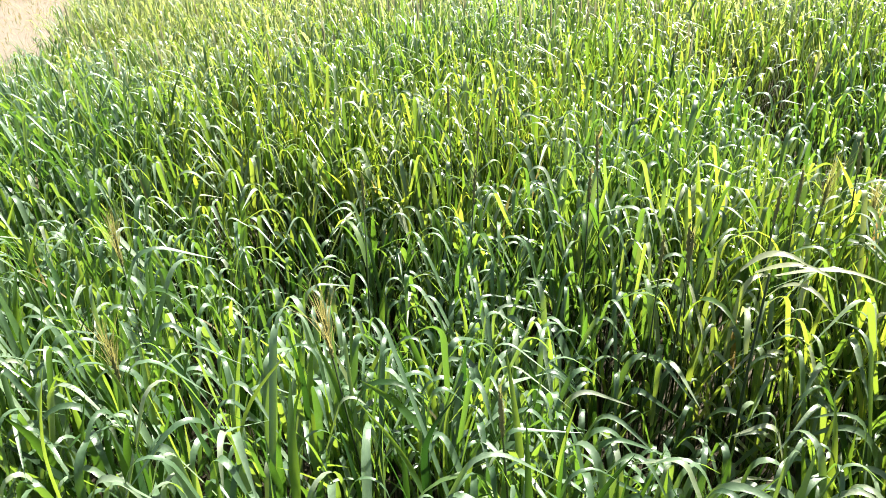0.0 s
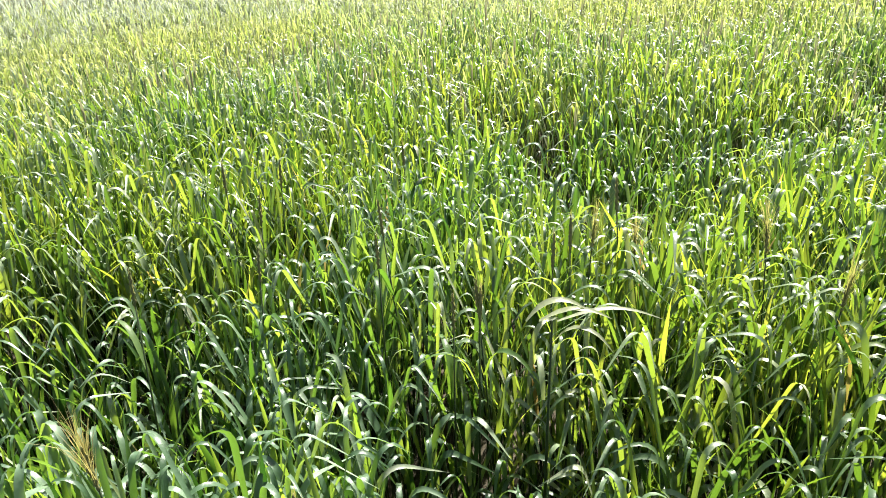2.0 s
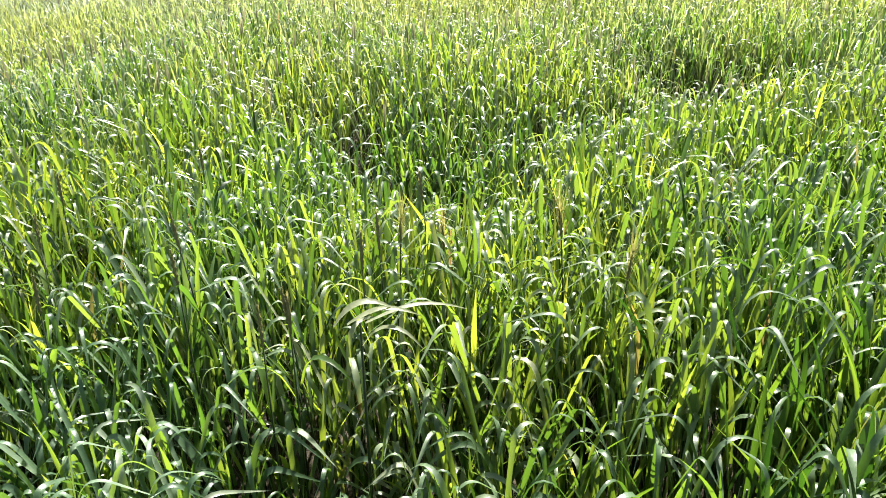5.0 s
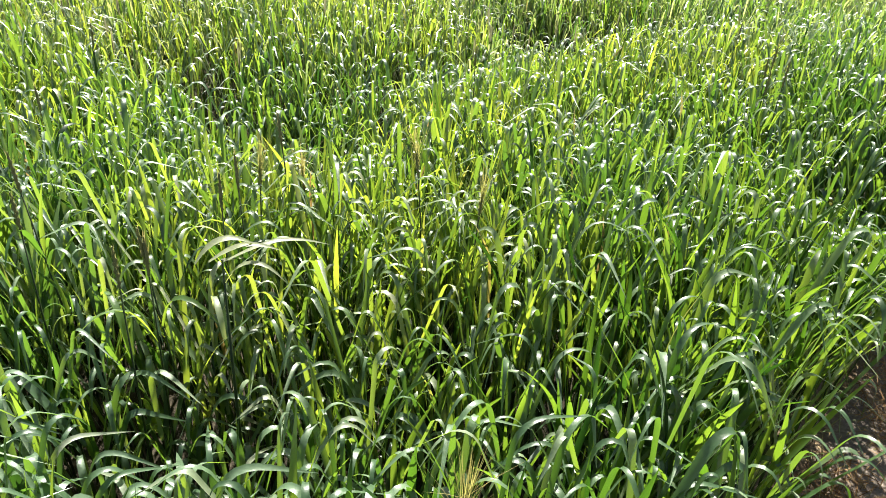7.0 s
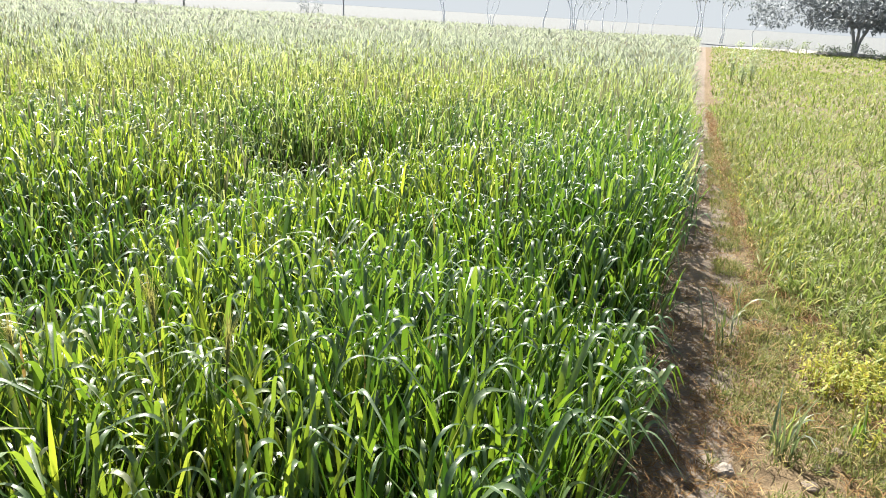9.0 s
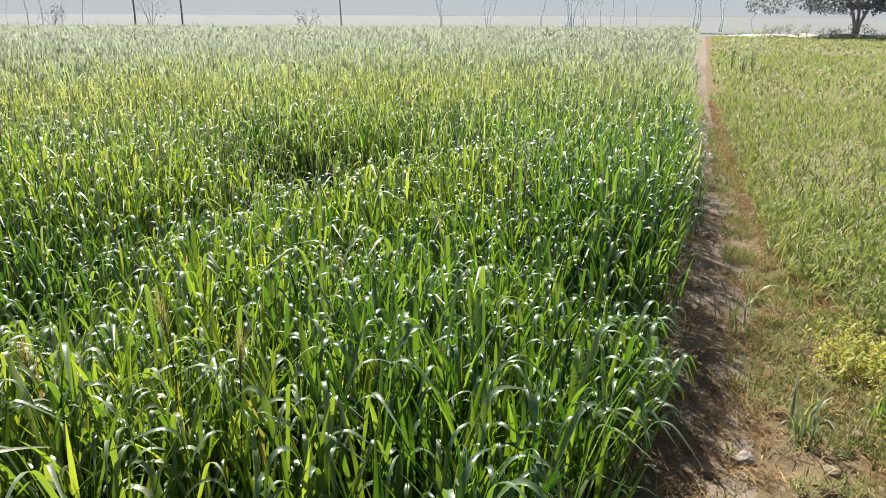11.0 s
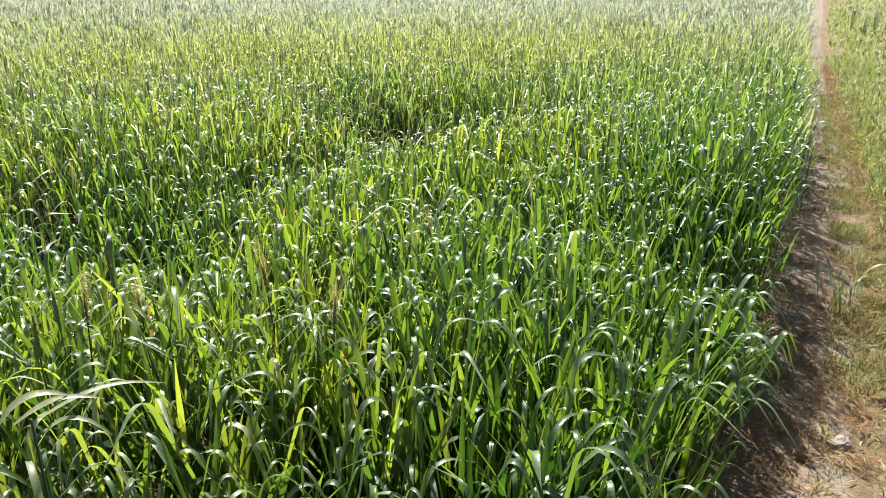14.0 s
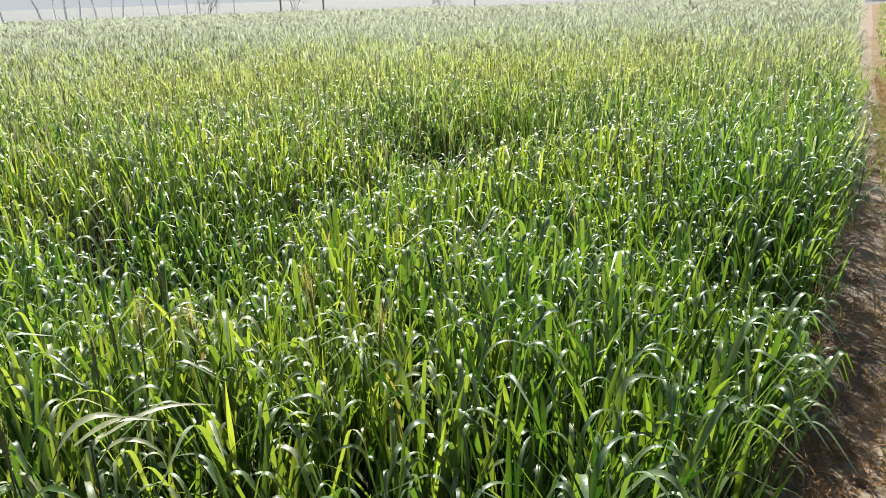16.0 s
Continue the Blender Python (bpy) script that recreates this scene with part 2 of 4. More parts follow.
def soil_material(name, tones, scale=9.0, bump=0.7, k=0.62):
    tones = [tuple(k * c for c in t) for t in tones]
    m, nt, p, out = blank(name)
    co = nt.nodes.new("ShaderNodeTexCoord").outputs["Object"]
    a, b, c = noise_of(nt, scale, 6.0, 0.65, co), noise_of(nt, scale * 11, 4.0, 0.7, co), noise_of(nt, 1.3, 3.0, 0.5, co)
    col = ramp(nt, a, [(0.25, tones[0]), (0.5, tones[1]), (0.75, tones[2])])
    col = mixed(nt, ramp(nt, c, [(0.35, (0, 0, 0)), (0.7, (0.6, 0.6, 0.6))]), col, tones[3])
    col = mixed(nt, 1.0, col, ramp(nt, b, [(0.3, (0.6, 0.6, 0.6)), (0.5, (1, 1, 1)), (0.75, (1.25, 1.22, 1.15))]), "MULTIPLY")
    nt.links.new(col, p.inputs["Base Color"])
    p.inputs["Roughness"].default_value, p.inputs["Specular IOR Level"].default_value = 0.92, 0.2
    bp = nt.nodes.new("ShaderNodeBump")
    bp.inputs["Strength"].default_value, bp.inputs["Distance"].default_value = bump, 0.02
    nt.links.new(mixed(nt, 0.45, ramp(nt, a, [(0, (0, 0, 0)), (1, (1, 1, 1))]), ramp(nt, b, [(0, (0, 0, 0)), (1, (1, 1, 1))])), bp.inputs["Height"])
    nt.links.new(bp.outputs[0], p.inputs["Normal"])
    return m


SOILS = {"field": ([(0.040, 0.034, 0.024), (0.066, 0.055, 0.038), (0.10, 0.083, 0.058), (0.050, 0.046, 0.027)], 9.0),
         "crop": ([(0.10, 0.085, 0.050), (0.16, 0.138, 0.080), (0.22, 0.19, 0.11), (0.13, 0.12, 0.062)], 10.0),
         "verge": ([(0.075, 0.052, 0.030), (0.16, 0.118, 0.070), (0.26, 0.20, 0.125), (0.12, 0.085, 0.048)], 12.0),
         "path": ([(0.125, 0.100, 0.078), (0.20, 0.165, 0.130), (0.27, 0.226, 0.180), (0.178, 0.146, 0.115)], 7.0),
         "bare": ([(0.13, 0.105, 0.080), (0.175, 0.145, 0.112), (0.21, 0.176, 0.138), (0.155, 0.128, 0.094)], 5.0),
         # land past the fields: blue-grey, with the mist put into its colour
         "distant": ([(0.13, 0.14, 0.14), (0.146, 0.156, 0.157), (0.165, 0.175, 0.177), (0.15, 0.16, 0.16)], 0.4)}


def ground_material():
    """Earth of the field, trodden path, littered verge, bare land and mist-toned far land, merging along ragged
    borders; each mesh point says how much of each it is.
    """
    m, nt, p, out = blank("ground_earth")
    co = nt.nodes.new("ShaderNodeTexCoord").outputs["Object"]
    edge = noise_of(nt, 14.0, 5.0, 0.7, co)
    grit = noise_of(nt, 95.0, 4.0, 0.7, co)
    col = None
    for kind, (tones, scale) in SOILS.items():
        a, c = noise_of(nt, scale, 6.0, 0.65, co), noise_of(nt, 1.3, 3.0, 0.5, co)
        own = ramp(nt, a, [(0.25, tones[0]), (0.5, tones[1]), (0.75, tones[2])])
        own = mixed(nt, ramp(nt, c, [(0.35, (0, 0, 0)), (0.7, (0.6, 0.6, 0.6))]), own, tones[3])
        if col is None:
            col = own
            continue
        at = nt.nodes.new("ShaderNodeAttribute")
        at.attribute_name = kind
        total = nt.nodes.new("ShaderNodeMath")
        total.operation = "MULTIPLY_ADD"
        total.inputs[1].default_value = 0.7
        nt.links.new(edge, total.inputs[0])
        nt.links.new(at.outputs["Fac"], total.inputs[2])
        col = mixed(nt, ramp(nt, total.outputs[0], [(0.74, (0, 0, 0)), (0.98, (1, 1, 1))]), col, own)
    col = mixed(nt, 1.0, col, ramp(nt, grit, [(0.3, (0.62, 0.62, 0.62)), (0.5, (1, 1, 1)), (0.75, (1.22, 1.2, 1.14))]), "MULTIPLY")
    nt.links.new(col, p.inputs["Base Color"])
    p.inputs["Roughness"].default_value, p.inputs["Specular IOR Level"].default_value = 0.92, 0.2
    lumps = noise_of(nt, 8.0, 6.0, 0.65, co)
    bp = nt.nodes.new("ShaderNodeBump")
    bp.inputs["Strength"].default_value, bp.inputs["Distance"].default_value = 0.9, 0.018
    nt.links.new(mixed(nt, 0.45, ramp(nt, lumps, [(0, (0, 0, 0)), (1, (1, 1, 1))]), ramp(nt, grit, [(0, (0, 0, 0)), (1, (1, 1, 1))])), bp.inputs["Height"])
    nt.links.new(bp.outputs[0], p.inputs["Normal"])
    return m


ground_earth = ground_material()
clod_earth = soil_material("clod_earth", SOILS["path"][0], 7.0, 1.0, 1.0)
# far bank: lightened to pale grey, mist over it added to the colour
soil_bank_hazed = soil_material("soil_bank_hazed", [(0.34, 0.32, 0.29), (0.42, 0.40, 0.36), (0.50, 0.47, 0.42), (0.38, 0.36, 0.32)], 3.0, 0.5, 1.1)
stone_skin = soil_material("stone_skin", [(0.34, 0.30, 0.25), (0.45, 0.40, 0.34), (0.55, 0.50, 0.43), (0.40, 0.35, 0.30)], 18.0, 0.5)
# trunks past the field: pale greys that carry the mist in the colour
bark_hazed = soil_material("bark_hazed", [(0.58, 0.59, 0.60), (0.66, 0.67, 0.68), (0.72, 0.73, 0.74), (0.62, 0.63, 0.64)], 4.0, 0.8, k=1.417)
bark_dark = soil_material("bark_dark", [(0.38, 0.385, 0.39), (0.44, 0.445, 0.45), (0.50, 0.505, 0.51), (0.41, 0.415, 0.42)], 4.0, 0.8, k=0.8)


# ---- mesh helpers ----
rng = np.random.default_rng(7)


def np_mesh(name, chunks, materials, smooth=True):
    """One mesh from chunks of (verts, quads, material slot)."""
    vs, fs, ms, off = [], [], [], 0
    for v, f, k in chunks:
        vs.append(v.reshape(-1, 3))
        fs.append(f + off)
        ms.append(np.full(len(f), k, np.int32))
        off += len(vs[-1])
    v, f, k = np.concatenate(vs).astype(np.float32), np.concatenate(fs).astype(np.int32), np.concatenate(ms)
    me = bpy.data.meshes.new(name)
    me.vertices.add(len(v))
    me.vertices.foreach_set("co", v.ravel())
    me.loops.add(f.size)
    me.loops.foreach_set("vertex_index", f.ravel())
    me.polygons.add(len(f))
    me.polygons.foreach_set("loop_start", np.arange(0, f.size, 4, dtype=np.int32))
    me.polygons.foreach_set("loop_total", np.full(len(f), 4, np.int32))
    for m in materials:
        me.materials.append(m)
    me.polygons.foreach_set("material_index", k)
    me.polygons.foreach_set("use_smooth", np.full(len(f), smooth))
    me.update(calc_edges=True)
    return me


def blades(base, az, th0, bend, start, length, width, K, fold=0.0, twist=None, slot=0, belly=0.3, hook=None):
    """Leaf blades as curved strips. base (N,3); az heading; th0 rise at the foot; bend total droop, beginning at start along the blade."""
    n = len(base)
    s = np.linspace(0, 1, K + 1)[None, :] * np.ones((n, 1))
    span = 1.0 - start[:, None]
    if hook is not None:
        span = np.minimum(hook[:, None], 0.93 - start[:, None])
        if K >= 5:
            inner = start[:, None] + span * np.linspace(0, 1, K - 1)[None, :]
            s = np.concatenate([np.zeros((n, 1)), inner, np.ones((n, 1))], 1)
    u = np.clip((s - start[:, None]) / span, 0, 1)
    th = th0[:, None] - bend[:, None] * (u * u * (3 - 2 * u))
    d = np.stack([np.cos(th) * np.cos(az)[:, None], np.cos(th) * np.sin(az)[:, None], np.sin(th)], -1)
    step = (d[:, :-1] + d[:, 1:]) * 0.5 * (np.diff(s, axis=1) * length[:, None])[..., None]
    p = np.concatenate([base[:, None, :], base[:, None, :] + np.cumsum(step, 1)], 1)
    side = np.stack([-np.sin(az), np.cos(az), np.zeros(n)], -1)[:, None, :] * np.ones((1, K + 1, 1))
    nrm = np.cross(d, side)
    if twist is not None:
        ph = twist[:, None] * s
        side, nrm = side * np.cos(ph)[..., None] + nrm * np.sin(ph)[..., None], nrm * np.cos(ph)[..., None] - side * np.sin(ph)[..., None]
    prof = np.minimum(1.0, 0.5 + 0.5 * s / belly) * (1 - s ** 2.6) + 0.04
    w = (width[:, None] * prof)[..., None] * 0.5
    if fold > 0:
        v = np.stack([p - side * w, p - nrm * w * fold, p + side * w], 2)
        W = 3
    else:
        v = np.stack([p - side * w, p + side * w], 2)
        W = 2
    a = np.arange(K)[:, None] * W + np.arange(W - 1)[None, :]
    q = np.stack([a, a + 1, a + 1 + W, a + W], -1).reshape(-1, 4)
    f = (np.arange(n) * (K + 1) * W)[:, None, None] + q[None]
    return v.reshape(-1, 3), f.reshape(-1, 4), slot


def part(name, data, material, parent, label=""):
    """A mesh or bmesh as one object under a thing or a part."""
    if isinstance(data, bmesh.types.BMesh):
        me = bpy.data.meshes.new(name)
        data.to_mesh(me)
        data.free()
        data = me
    if material is not None:
        data.materials.clear()
        data.materials.append(material)
    ob = new(name, data)
    ob.parent = parent
    if label:
        ob["label"] = label
    return ob


def smooth_noise(x, y, scale, seed):
    """Value noise on the plan, about -1 to 1."""
    r = np.random.default_rng(seed)
    g = r.uniform(-1, 1, (64, 64))
    u, v = x / scale + 17.3, y / scale + 9.1
    i, j = np.floor(u).astype(int), np.floor(v).astype(int)
    fu, fv = u - i, v - j
    fu, fv = fu * fu * (3 - 2 * fu), fv * fv * (3 - 2 * fv)
    i0, i1, j0, j1 = i % 64, (i + 1) % 64, j % 64, (j + 1) % 64
    return (g[i0, j0] * (1 - fu) + g[i1, j0] * fu) * (1 - fv) + (g[i0, j1] * (1 - fu) + g[i1, j1] * fu) * fv


def tube(bm, pts, radii, sides=6):
    """A tapered tube through points, closed at its end."""
    rings = []
    for i, p in enumerate(pts):
        d = (Vector(pts[min(i + 1, len(pts) - 1)]) - Vector(pts[max(i - 1, 0)])).normalized()
        a = d.orthogonal().normalized()
        b = d.cross(a)
        rings.append([bm.verts.new(Vector(p) + (a * math.cos(2 * math.pi * k / sides) + b * math.sin(2 * math.pi * k / sides)) * radii[i]) for k in range(sides)])
    for r, q in zip(rings, rings[1:]):
        for k in range(sides):
            fc = bm.faces.new((r[k], r[(k + 1) % sides], q[(k + 1) % sides], q[k]))
            fc.smooth = True
    bm.faces.new(rings[-1])
    bm.faces.new(list(reversed(rings[0])))
    return bm


# ---- plan ----
EDGE_Y = np.array([-4, 0.0, 1.2, 1.5, 1.9, 2.5, 3.0, 4.8, 6.0, 8.0, 12, 20, 52])
EDGE_X = np.array([-0.27, -0.10, 0.02, 0.035, 0.045, 0.06, 0.10, 0.10, 0.09, 0.05, 0.0, -0.02, 0.0])
VERGE_Y = np.array([-4, 1.0, 2.0, 2.7, 3.3, 4.0, 5.0, 7.0, 9.5, 12, 20, 32, 52])
VERGE_X = np.array([1.35, 1.35, 1.3, 1.12, 0.95, 0.76, 0.64, 0.58, 0.51, 0.47, 0.45, 0.56, 0.8])
EYE_X, EYE_Y = 0.05, -0.3


def wheat_edge(y):
    return np.interp(y, EDGE_Y, EDGE_X)


def verge_edge(y):
    return np.interp(y, VERGE_Y, VERGE_X)


def front_edge(x):
    """The side of the wheat field that runs away over the bare ground."""
    return -1.95 + 0.12 * (np.minimum(x, -3.0) + 3.0)


# sunken places in the crop, placed where it looks dark from the camera, most along a furrow-like line; the dip at
# (-0.02, 1.92) is added to let sun onto the path: x, y, half widths, depth
HOLLOWS = [(-2.0, 3.45, 0.48, 0.26, 0.42), (-1.87, 2.72, 0.32, 0.26, 0.36), (-1.92, 2.0, 0.30, 0.32, 0.28), (-1.84, 1.18, 0.36, 0.26, 0.45), (-2.75, 1.38, 0.42, 0.24, 0.24),
           (-0.87, 0.14, 0.18, 0.17, 0.36), (-1.38, -0.42, 0.22, 0.2, 0.28), (-0.46, 0.42, 0.12, 0.12, 0.14), (-0.95, 1.9, 0.3, 0.2, 0.16), (-0.02, 1.92, 0.18, 0.30, 0.22), (-1.72, -0.75, 0.25, 0.2, 0.18)]


def top_of(x, y):
    """Height of the wheat's top over the plan."""
    h = 0.80 + 0.06 * smooth_noise(x, y, 1.1, 3) + 0.06 * smooth_noise(x, y, 0.33, 4) + 0.05 * smooth_noise(x, y, 4.5, 5)
    for cx, cy, sx, sy, dep in HOLLOWS:
        h = h - dep * np.exp(-0.5 * (((x - cx) / sx) ** 2 + ((y - cy) / sy) ** 2))
    gap = np.minimum(wheat_edge(y) - x, y - front_edge(x))
    return h - 0.10 * np.exp(-np.maximum(gap, 0) / 0.06)


def in_field(x, y):
    r = np.hypot(x, y)
    keep = np.ones_like(x)
    for cx, cy, sx, sy, dep in HOLLOWS:
        keep = keep - dep * 1.5 * np.exp(-0.5 * (((x - cx) / (sx * 0.8)) ** 2 + ((y - cy) / (sy * 0.8)) ** 2))
    dice = (np.sin(x * 9173.13 + y * 7411.7) * 43758.5) % 1.0
    return (dice < keep) & (x < wheat_edge(y) + 0.05 * smooth_noise(x, y, 0.3, 8)) & (y > front_edge(x)) & (y < 52 + 0.33 * np.minimum(x, 0)) & (r < 53)


def scatter(per_m2, r0, r1, az0, az1):
    """Random places in a ring sector round where one stands (azimuth clockwise from +y, degrees)."""
    a0, a1 = radians(az0), radians(az1)
    n = int(per_m2 * 0.5 * (r1 * r1 - r0 * r0) * (a1 - a0))
    r = np.sqrt(rng.uniform(r0 * r0, r1 * r1, n))
    a = rng.uniform(a0, a1, n)
    return EYE_X + r * np.sin(a), EYE_Y + r * np.cos(a)


# ---- ground ----
def ground_z(x, y):
    """Height of the earth: lumps beside the path, its smoother tread, and a furrow at the wheat's foot."""
    near = np.exp(-(np.maximum(np.hypot(x - 0.5, y - 2.5) - 4, 0) / 4) ** 2)
    z = 0.020 * smooth_noise(x, y, 0.17, 21) + 0.012 * smooth_noise(x, y, 0.07, 22) + 0.025 * smooth_noise(x, y, 0.5, 23)
    e = wheat_edge(y)
    mid = np.exp(-((x - (e + 0.24)) / 0.2) ** 2)
    return (z * (0.5 + 0.6 * (1 - mid)) + 0.03 * mid - 0.03 * np.exp(-((x - e) / 0.06) ** 2)) * near - 0.012


def height_at(x, y):
    return float(ground_z(np.array([x]), np.array([y]))[0])


def build_ground():
    def axis(lo, hi, step):
        inner = np.arange(lo, hi + step / 2, step)
        out = [step]
        while sum(out) < 900:
            out.append(out[-1] * 1.22)
        c = np.cumsum(out)
        return np.concatenate([lo - c[::-1], inner, hi + c])
    xs, ys = axis(-0.3, 1.9, 0.02), axis(0.6, 5.6, 0.025)
    X, Y = np.meshgrid(xs, ys, indexing="ij")
    V = np.stack([X, Y, ground_z(X, Y)], -1)
    nx, ny = len(xs), len(ys)
    i, j = np.meshgrid(np.arange(nx - 1), np.arange(ny - 1), indexing="ij")
    a = (i * ny + j).ravel()
    F = np.stack([a, a + ny, a + ny + 1, a + 1], -1)
    x, y = X.ravel(), Y.ravel()
    e, v = wheat_edge(y), verge_edge(y)
    band = lambda d, soft: np.clip(0.5 + d / soft, 0, 1)
    wide = np.where(y > 3, np.clip(v - e - 0.12, 0.25, 0.42), 0.36)
    kinds = {"crop": band(x - v, 0.2),
             "verge": np.minimum(band(x - e + 0.1, 0.1), band(v + 0.12 - x, 0.2)),
             "path": np.minimum(band(x - e - 0.02, 0.12), band(e + wide - x, 0.16)),
             "bare": np.minimum(band(front_edge(x) - y, 0.3), band(-0.4 - x, 0.2)),
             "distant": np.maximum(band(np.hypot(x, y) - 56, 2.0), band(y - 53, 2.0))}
    me = bpy.data.meshes.new("ground")
    me.from_pydata(V.reshape(-1, 3).tolist(), [], F.tolist())
    for name, value in kinds.items():
        me.attributes.new(name, "FLOAT", "POINT").data.foreach_set("value", value.astype(np.float32))
    me.materials.append(ground_earth)
    me.polygons.foreach_set("use_smooth", np.ones(len(F), bool))
    tagged(new("ground", me), "dry earth of a farm field with a trodden footpath", "ground", kind="structure")


build_ground()


# ---- the wheat ----
def tiller_leaves(x, y, n_leaf, K, fold, wide, slot=0, low=True, arch_slot=0, other=None, share=0.0, uneven=1.0, arched=0.0, flat=0.0):
    """Leaves of tillers that stand at x, y: upright ones at the top, arched ones below them."""
    n = len(x)
    top = top_of(x, y) * (1.0 + uneven * rng.uniform(-0.10, 0.07, n))
    gap = np.minimum(wheat_edge(y) - x, y - front_edge(x))
    out_az = np.where(wheat_edge(y) - x < y - front_edge(x), 0.0, -math.pi / 2)
    rim = np.exp(-np.maximum(gap, 0) / 0.12)
    lean_az, lean = rng.uniform(-math.pi, math.pi, n), rng.uniform(0, 0.09, n)
    dx = np.cos(lean_az) * lean + np.cos(out_az) * rim * rng.uniform(-0.03, 0.09, n)
    dy = np.sin(lean_az) * lean + np.sin(out_az) * rim * rng.uniform(-0.03, 0.09, n)
    chunks = []
    for j in range(n_leaf):
        frac = (0.64, 0.54, 0.42)[j] if low else (0.70, 0.58)[j % 2]
        crest = top * ((1.0, 0.93, 0.80)[j] if low else 1.0)
        h = top * (frac + rng.uniform(-0.06, 0.06, n))
        base = np.stack([x + dx * frac, y + dy * frac, h], -1)
        az = rng.uniform(-math.pi, math.pi, n)
        pull = rng.uniform(0, 1, n) < rim * 0.4
        az = np.where(pull, out_az + rng.normal(0, 0.6, n), az)
        arch = rng.uniform(0, 1, n) < (0.56, 0.64, 0.6)[j] + arched
        arch |= rng.uniform(0, 1, n) < rim * 0.12
        room = np.maximum(crest - h, 0.08)
        # an arched leaf rises, rolls over and hangs by its tip
        th0 = np.where(arch, rng.normal(1.26, 0.13, n), rng.normal(1.36, 0.14, n)) - rim * rng.uniform(0, 0.08, n) - flat
        rise, roll, tip = room * rng.uniform(0.55, 1.0, n), rng.uniform(0.035, 0.11, n), rng.uniform(0.02, 0.10, n)
        length = np.where(arch, rise + roll + tip, np.minimum(room * rng.uniform(0.75, 1.15, n), rng.uniform(0.26, 0.40, n)))
        start = np.where(arch, rise / length, rng.uniform(0.2, 0.6, n))
        hook = np.where(arch, roll / length, 0.9)
        bend = np.where(arch, rng.uniform(1.7, 2.75, n), rng.uniform(0.0, 0.7, n))
        width = np.where(arch, rng.uniform(0.0097, 0.0178, n), rng.uniform(0.0083, 0.0162, n)) * wide
        tw = np.where(arch, rng.normal(0, 0.4, n), rng.normal(0, 0.9, n))
        swap = rng.uniform(0, 1, n) < share
        for mask, sl in ((~arch & ~swap, slot), (arch & ~swap, arch_slot), (swap, other)):
            if not mask.any():
                continue
            chunks.append(blades(base[mask], az[mask], th0[mask], bend[mask], start[mask], length[mask], width[mask], K, fold if j < 2 else 0.0, tw[mask], sl, 0.3, hook[mask]))
    return chunks, (top, dx, dy)


def stems(x, y, top, dx, dy, K, width, slot):
    n = len(x)
    base = np.stack([x, y, np.full(n, -0.01)], -1)
    ln = np.hypot(dx, dy)
    return blades(base, np.arctan2(dy, dx), np.arccos(np.clip(ln / 0.7, 0, 0.9)), np.zeros(n), np.full(n, 0.5), top * 0.72, np.full(n, width), K, 0.0, rng.uniform(-3, 3, n), slot, 0.01)


def ears_simple(x, y, z, slot):
    """Slim spikes for the many ears that stand further off."""
    n = len(x)
    base = np.stack([x, y, z], -1)
    c = []
    for turn in (0.0, math.pi / 2):
        c.append(blades(base, rng.uniform(-3.1, 3.1, n) * 0 + turn, rng.normal(1.5, 0.08, n), rng.uniform(-0.1, 0.3, n), np.full(n, 0.2), rng.uniform(0.08, 0.13, n), rng.uniform(0.009, 0.014, n), 4, 0.0, None, slot, 0.3))
    return c


